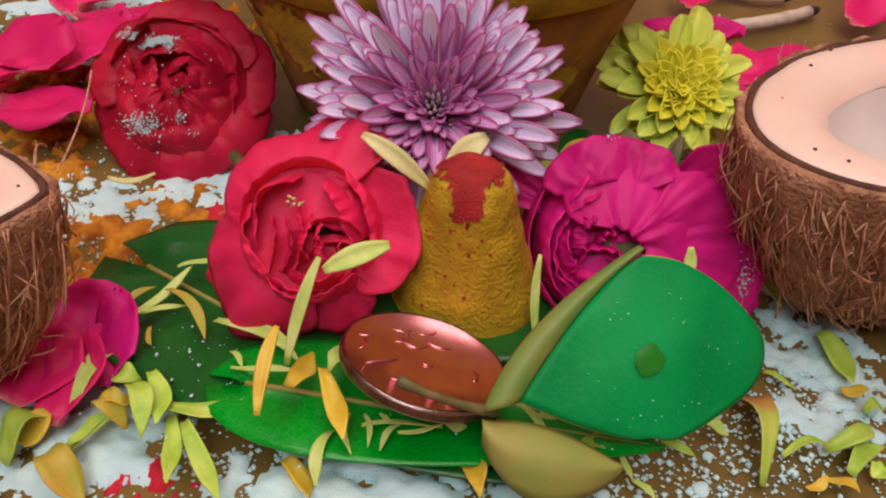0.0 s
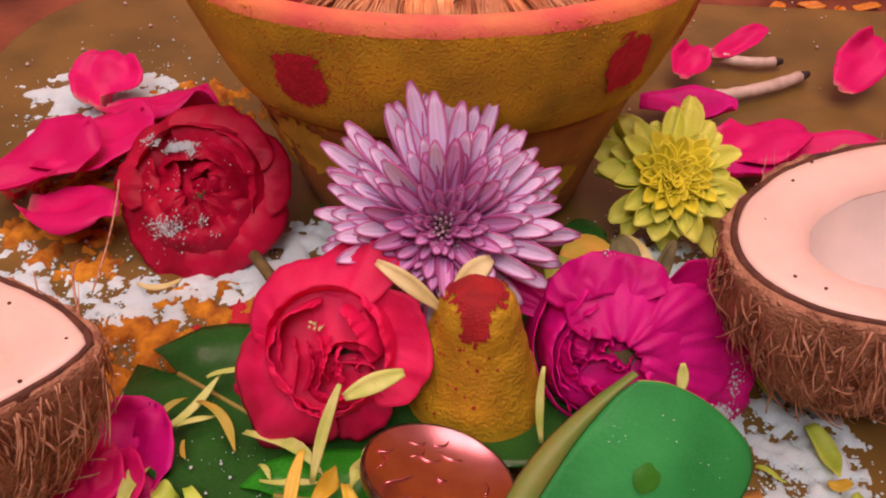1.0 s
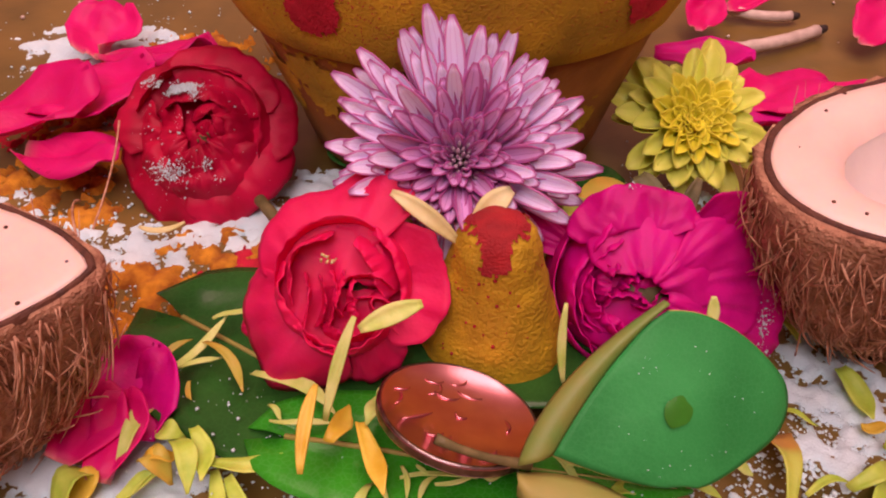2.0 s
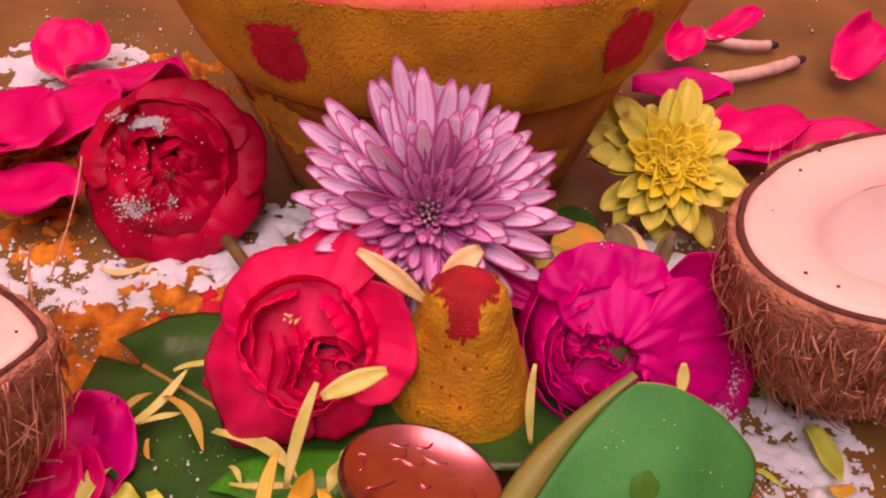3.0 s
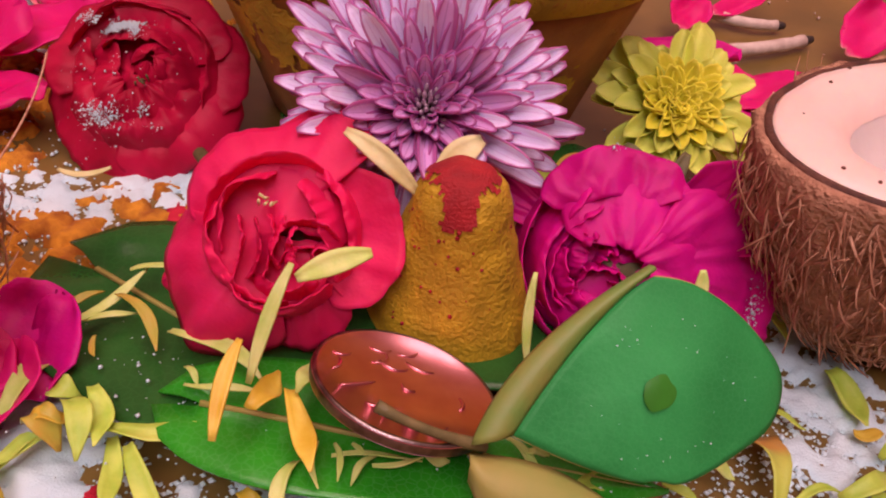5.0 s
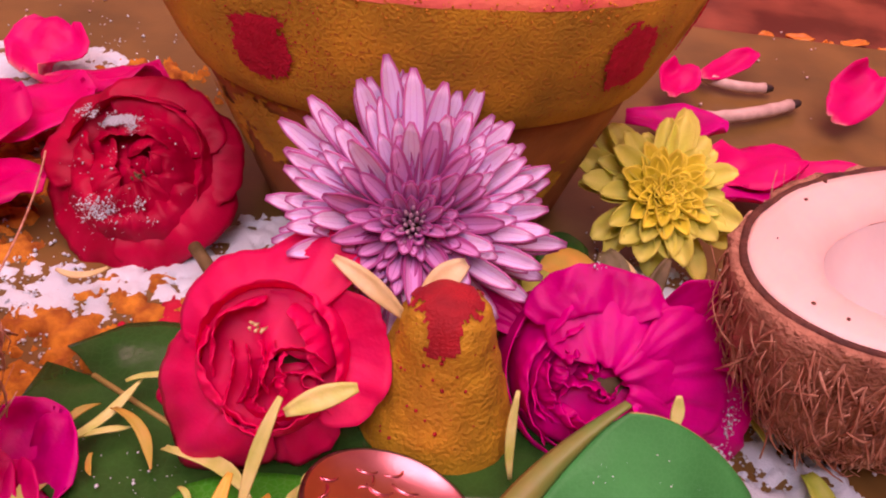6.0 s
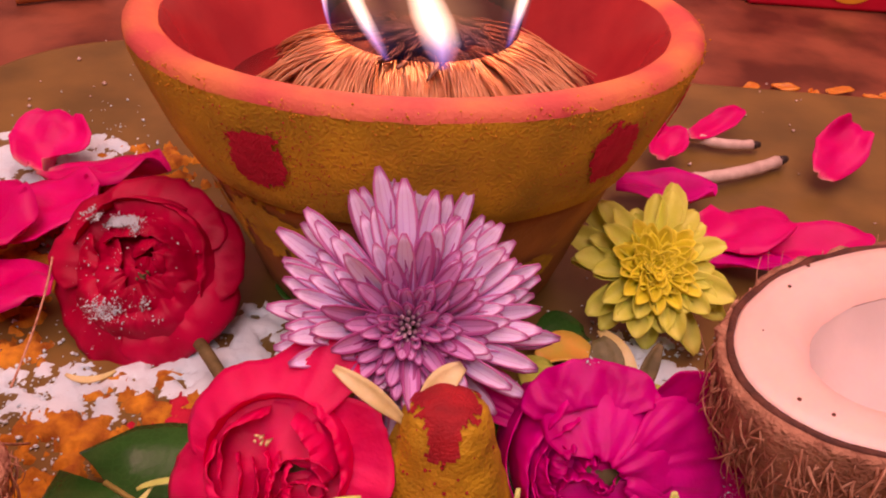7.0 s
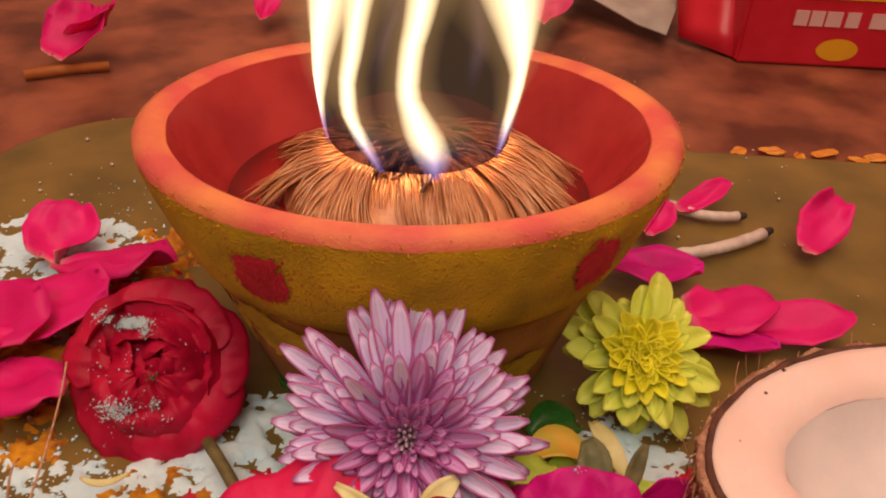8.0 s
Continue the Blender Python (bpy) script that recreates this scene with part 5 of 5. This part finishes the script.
def flour_lump(x, y, r, seed):
    bm = bmesh.new()
    bmesh.ops.create_icosphere(bm, subdivisions=3, radius=r)
    for v in bm.verts:
        v.co *= 1 + 0.35 * noise.noise(v.co * 700 + Vector((seed, 0, 0)))
        v.co.z *= 0.62
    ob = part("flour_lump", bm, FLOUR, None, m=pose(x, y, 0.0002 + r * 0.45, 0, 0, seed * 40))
    return tagged(ob, "small white lump of flour on the board", "lump", "flour lumps")


flour_lump(0.0444, 0.0863, 0.0013, 1)
flour_lump(0.0299, 0.0837, 0.0011, 2)
flour_lump(0.0729, 0.0987, 0.0014, 3)
flour_lump(0.0461, 0.0924, 0.0008, 4)
flour_lump(0.0682, 0.0971, 0.0007, 5)


def strip(name, pts, width, mat, label, category="petal", group="strewn flower petals", up=(0, 0, 1), cup=0.2, thick=0.0003):
    """A curved narrow petal through three places."""
    c = bez(*pts, 11)
    g = []
    for k, p in enumerate(c):
        t = k / 10
        d = (c[min(k + 1, 10)] - c[max(k - 1, 0)]).normalized()
        side = d.cross(Vector(up)).normalized()
        n = side.cross(d)
        w = width * (0.22 + 0.78 * math.sin(math.pi * (0.06 + 0.88 * t)))
        g.append([p + side * w * s / 2 + n * cup * w * s * s for s in (-1, -0.5, 0, 0.5, 1)])
    return tagged(part(name, shell(g, thick), mat), label, category, group)


strip("loose_petal", ((-0.0180, 0.0812, 0.0150), (-0.0185, 0.087, 0.0195), (-0.0175, 0.0925, 0.0205)), 0.0020, YELP, "upright yellow flower petal leaning on the red rose", up=(0, -0.7, 0.7))
strip("loose_petal", ((-0.0162, 0.0905, 0.0150), (-0.0150, 0.0955, 0.0225), (-0.0128, 0.1005, 0.0268)), 0.0018, GREENP, "slender green petal standing against the red rose", up=(0, -0.7, 0.7))
strip("loose_petal", ((-0.0118, 0.0985, 0.0262), (-0.0075, 0.1000, 0.0285), (-0.0030, 0.1018, 0.0290)), 0.0030, GREENP, "pale green petal resting on the red rose", up=(0, -0.7, 0.7))
strip("loose_petal", ((-0.0095, 0.1195, 0.0352), (-0.0040, 0.1165, 0.0345), (0.0012, 0.1165, 0.0285)), 0.0028, CREAM, "cream petal tucked between the rose and the cone", up=(0, -0.7, 0.7))
strip("loose_petal", ((0.0035, 0.1185, 0.0300), (0.0060, 0.1210, 0.0330), (0.0092, 0.1235, 0.0340)), 0.0040, CREAM, "cream petal standing behind the cone", up=(0, -0.7, 0.7))
strip("loose_petal", ((0.0195, 0.1060, 0.0085), (0.0182, 0.1090, 0.0140), (0.0190, 0.1130, 0.0200)), 0.0014, GREENP, "slender green petal beside the cone", up=(0, -0.7, 0.7))
strip("loose_petal", ((0.0402, 0.1070, 0.0225), (0.0405, 0.1085, 0.0245), (0.0402, 0.1095, 0.0268)), 0.0018, GREENP, "slender green petal behind the folded leaf", up=(0, -0.7, 0.7))
strip("loose_petal", ((0.0215, 0.1335, 0.0190), (0.0230, 0.1400, 0.0180), (0.0265, 0.1445, 0.0150)), 0.0085, LIMEP, "broad lime-green petal beside the lilac flower")
strip("loose_petal", ((0.0240, 0.1470, 0.0140), (0.0290, 0.1520, 0.0150), (0.0350, 0.1500, 0.0110)), 0.0085, ORGP, "broad green and orange petal beside the lilac flower")
strip("loose_petal", ((0.0370, 0.1600, 0.0110), (0.0395, 0.1530, 0.0130), (0.0430, 0.1470, 0.0090)), 0.0045, CREAM, "pale cream petal under the lime flower")
strip("loose_petal", ((0.0400, 0.1400, 0.0150), (0.0440, 0.1390, 0.0170), (0.0490, 0.1400, 0.0130)), 0.0035, LIMEP, "green petal behind the magenta rose")
strip("sepal_leaf", ((0.0330, 0.1330, 0.0170), (0.0350, 0.1380, 0.0240), (0.0325, 0.1420, 0.0250)), 0.0062, SEPAL, "dull green sepal behind the magenta rose", "leaf", "rose sepals", (0, -0.7, 0.7))
strip("sepal_leaf", ((0.0400, 0.1350, 0.0170), (0.0410, 0.1385, 0.0220), (0.0432, 0.1415, 0.0255)), 0.0030, STEM, "dark brown sepal behind the magenta rose", "leaf", "rose sepals", (0, -0.7, 0.7))
strip("loose_petal", ((-0.0620, 0.1375, 0.0095), (-0.0570, 0.1350, 0.0090), (-0.0530, 0.1385, 0.0105)), 0.0016, CREAM, "curved cream petal beneath the dark rose")


def rose_leaf(x, y, z, length, width, angle, tilt, roll, seed, mat=None, curl=0.25, label="fallen pink rose petal on the board"):
    """A fallen rose petal: a cupped oval with an uneven edge."""
    g = []
    for j in range(9):
        t = j / 8
        row = []
        for i in range(9):
            s = -1 + 2 * i / 8
            w = width * (0.20 + 0.80 * math.sin(math.pi * min(0.62, 0.08 + 0.62 * t))) * (1 - 0.35 * (max(0, t - 0.7) / 0.3) ** 2) * (1 + 0.10 * noise.noise(Vector((t * 5 + seed, s, 3))))
            px, py = length * (t - 0.5) - 0.10 * length * s * s * t, s * w / 2
            pz = curl * width * (0.7 * s * s + 0.5 * (2 * t - 1) ** 2) + 0.22 * width * noise.noise(Vector((t * 2.2 + seed, s * 1.4, seed))) + 0.07 * width * noise.noise(Vector((t * 6 + seed, s * 5, seed)))
            row.append(Vector((px, py, pz)))
        g.append(row)
    ob = part("rose_petal", shell(g, 0.0003), mat or PINKP, None, m=pose(x, y, z, 0, 0, angle) @ pose(0, 0, 0, roll, -tilt, 0))
    return tagged(ob, label, "petal", "fallen rose petals")


rose_leaf(-0.0500, 0.1010, 0.0075, 0.015, 0.013, 80, 24, 8, 1.0, MAG, 0.14, "crumpled pink rose petal dusted with flour")
rose_leaf(-0.0455, 0.0985, 0.0080, 0.015, 0.010, 95, 28, -20, 2.0, MAG, 0.14, "crumpled pink rose petal dusted with flour")
rose_leaf(-0.0545, 0.0925, 0.0075, 0.014, 0.012, 70, 18, 10, 3.0, None, 0.12)
rose_leaf(-0.0490, 0.0910, 0.0070, 0.015, 0.010, 85, 22, -12, 4.0, None, 0.12)
rose_leaf(-0.1007, 0.2190, 0.0080, 0.020, 0.020, 85, 18, 0, 5.0, None, 0.14)
rose_leaf(-0.0900, 0.1846, 0.0100, 0.033, 0.024, 20, 12, 6, 7.0, None, 0.10)
rose_leaf(-0.0806, 0.2056, 0.0090, 0.030, 0.020, 10, 10, -8, 8.5, None, 0.10)
rose_leaf(-0.0983, 0.1744, 0.0120, 0.030, 0.022, 40, 10, -6, 7.5, None, 0.10)
rose_leaf(-0.0857, 0.1607, 0.0080, 0.026, 0.018, -15, 10, -8, 8.0, None, 0.10)
rose_leaf(0.1126, 0.2485, 0.0080, 0.024, 0.0145, 52, 22, 24, 9.0, label="bright pink rose petal lying curled on the board")
rose_leaf(0.0608, 0.2243, 0.0060, 0.026, 0.016, -8, 8, 0, 13.0, MAG, 0.12)
rose_leaf(0.0773, 0.2056, 0.0070, 0.024, 0.018, 10, 10, 0, 10.0, None, 0.14)
rose_leaf(0.0929, 0.2031, 0.0060, 0.030, 0.014, 6, 8, 8, 11.0, None, 0.14)
rose_leaf(0.0740, 0.1961, 0.0055, 0.026, 0.014, -20, 6, -8, 12.0, MAG, 0.12)
rose_leaf(0.0818, 0.2638, 0.0060, 0.022, 0.008, 35, 12, 15, 14.0)
rose_leaf(0.0642, 0.2482, 0.0060, 0.016, 0.012, 70, 12, 5, 15.0)
rose_leaf(-0.1580, 0.3620, 0.0060, 0.030, 0.026, 80, 30, 10, 16.0)
rose_leaf(-0.1500, 0.3680, 0.0080, 0.024, 0.020, 20, 30, -10, 16.5)
rose_leaf(-0.0900, 0.4150, 0.0050, 0.024, 0.012, 90, 20, 10, 17.0)
rose_leaf(0.0420, 0.4350, 0.0080, 0.030, 0.022, 70, 30, 10, 18.0)


def wick_stick(pts, radius, label):
    th = thing("burnt_wick_stick", pose(0, 0, 0), label, "stick", "burnt sticks")
    c = bez(*pts, 12)
    part("shaft", tube(c[:11], [radius * (0.85 + 0.25 * abs(math.sin(k * 1.7))) for k in range(11)], sides=8), STICK, th)
    part("charred_end", tube(c[10:], [radius * 0.95, radius * 0.6], sides=8), CHAR, th, "charred black end")


wick_stick(((0.0720, 0.2640, 0.0030), (0.0800, 0.2540, 0.0036), (0.0950, 0.2605, 0.0026)), 0.0016, "pale curved burnt cotton wick on the board")
wick_stick(((0.0690, 0.2360, 0.0030), (0.0830, 0.2380, 0.0036), (0.1010, 0.2530, 0.0026)), 0.0018, "pale curved burnt cotton wick on the board")

part_stem = tube(bez((-0.0415, 0.1500, 0.0080), (-0.0360, 0.1440, 0.0075), (-0.0290, 0.1340, 0.0065), 7), [0.0013] * 7, sides=9)
tagged(part("flower_stem", part_stem, STEM), "cut brown-green flower stem on the board", "stem")
for pts in (((-0.0700, 0.1560, 0.0215), (-0.0690, 0.1480, 0.0160), (-0.0630, 0.1240, 0.0200)), ((-0.0700, 0.1340, 0.0180), (-0.0660, 0.1240, 0.0270), (-0.0560, 0.1080, 0.0300)), ((-0.0640, 0.1250, 0.0050), (-0.0590, 0.1130, 0.0190), (-0.0540, 0.1030, 0.0330))):
    tagged(part("coconut_hair", tube(bez(*pts, 12), [0.00022] * 12, sides=4), FIBRE), "long loose strand of coconut fibre", "fibre", "loose fibres")
tagged(part("coconut_hair", tube(bez((0.0560, 0.1180, 0.0300), (0.0580, 0.1160, 0.0170), (0.0600, 0.1180, 0.0060), 10), [0.00016] * 10, sides=4), FIBRE), "long loose strand of coconut fibre", "fibre", "loose fibres")


def red_box():
    th = thing("red_box", pose(0.205, 0.412, -0.0062, 0, 0, 2), "bright red cardboard packet with pale print and a yellow oval", "box")
    w, d, h = 0.155, 0.06, 0.045
    bm = bmesh.new()
    bmesh.ops.create_cube(bm, size=1, matrix=Matrix.Translation((0, d / 2, h / 2)) @ Matrix.Diagonal((w, d, h, 1)))
    bmesh.ops.bevel(bm, geom=bm.edges[:], offset=0.0012, segments=2, affect="EDGES")
    carton = part("carton", bm, BOXR, th, smooth=False)
    bm = bmesh.new()
    bmesh.ops.create_circle(bm, cap_ends=True, segments=32, radius=1, matrix=Matrix.Translation((-0.033, -0.0006, 0.0085)) @ Matrix.Rotation(radians(90), 4, "X") @ Matrix.Diagonal((0.0095, 0.0052, 1, 1)))
    part("oval_mark", bm, BOXY, carton, "yellow oval mark")
    for x, l in ((-0.053, 0.006), (-0.046, 0.006), (-0.0385, 0.007), (-0.030, 0.006), (-0.016, 0.012)):
        bm = bmesh.new()
        bmesh.ops.create_cube(bm, size=1, matrix=Matrix.Translation((x, -0.0004, 0.0225)) @ Matrix.Diagonal((l, 0.0006, 0.0068, 1)))
        part("print_bar", bm, BOXP, carton, "pale bar of unreadable print", smooth=False)
    bm = bmesh.new()
    bmesh.ops.create_cube(bm, size=1, matrix=Matrix.Translation((0.0, -0.0004, 0.0345)) @ Matrix.Diagonal((0.11, 0.0006, 0.006, 1)))
    part("print_band", bm, BOXY, carton, "yellow band of print", smooth=False)
    g = [[Vector((-w / 2 - 0.022 * s, 0.004 + 0.018 * s + 0.02 * t, 0.001 + 0.030 * t * (1 - 0.4 * s) + 0.002 * s)) for s in (0, 0.33, 0.66, 1)] for t in (0, 0.33, 0.66, 1)]
    part("side_flap", shell(g, 0.0006), BOXR, th, "open red end flap")


red_box()
g = [[Vector((0.035 + 0.062 * s + 0.02 * t, 0.470 - 0.048 * s + 0.06 * t, 0.004 + 0.008 * t + 0.004 * math.sin(5 * s + 3 * t))) for s in (0, 0.2, 0.4, 0.6, 0.8, 1)] for t in (0, 0.33, 0.66, 1)]
tagged(part("paper_packet", shell(g, 0.0008), PAPER), "crumpled grey-brown paper beside the red packet", "paper")
tagged(part("thin_stick", tube([Vector((-0.172, 0.342, -0.0040)), Vector((-0.158, 0.350, -0.0036)), Vector((-0.143, 0.356, -0.0040))], [0.0022, 0.0024, 0.0020], sides=8), ORSTK), "short orange-brown stick on the floor", "stick")

strip("loose_petal", ((0.0280, 0.1440, 0.0100), (0.0300, 0.1480, 0.0130), (0.0345, 0.1465, 0.0085)), 0.0060, LIMEP, "lime-green petal lying behind the magenta rose")
strip("loose_petal", ((0.0210, 0.1400, 0.0120), (0.0240, 0.1440, 0.0150), (0.0290, 0.1425, 0.0110)), 0.0070, LIMEP, "lime-green petal lying beside the lilac flower")
strip("loose_petal", ((0.0340, 0.1540, 0.0070), (0.0370, 0.1500, 0.0100), (0.0400, 0.1510, 0.0060)), 0.0040, ORGP, "small orange-green petal under the lime flower")
strip("loose_petal", ((0.0460, 0.1480, 0.0070), (0.0490, 0.1440, 0.0100), (0.0520, 0.1450, 0.0060)), 0.0035, GREENP, "pale green petal beside the coconut")
strip("leaf_scrap", ((0.0250, 0.1580, 0.0070), (0.0300, 0.1620, 0.0090), (0.0350, 0.1640, 0.0060)), 0.0110, LEAF, "dark green leaf scrap beneath the lime flower", "leaf", "betel leaves")
for x, y, w, a, sd in ((0.108, 0.318, 0.007, 30, 41.0), (0.121, 0.320, 0.010, -10, 42.0), (0.130, 0.316, 0.006, 70, 43.0), (0.141, 0.321, 0.011, 15, 44.0), (0.152, 0.317, 0.008, -35, 45.0), (0.160, 0.320, 0.010, 5, 46.0)):
    rose_leaf(x, y, -0.0050, w, 0.0045, a, 4, 6, sd, ORGB, 0.1, "small orange flower petal dropped behind the board")
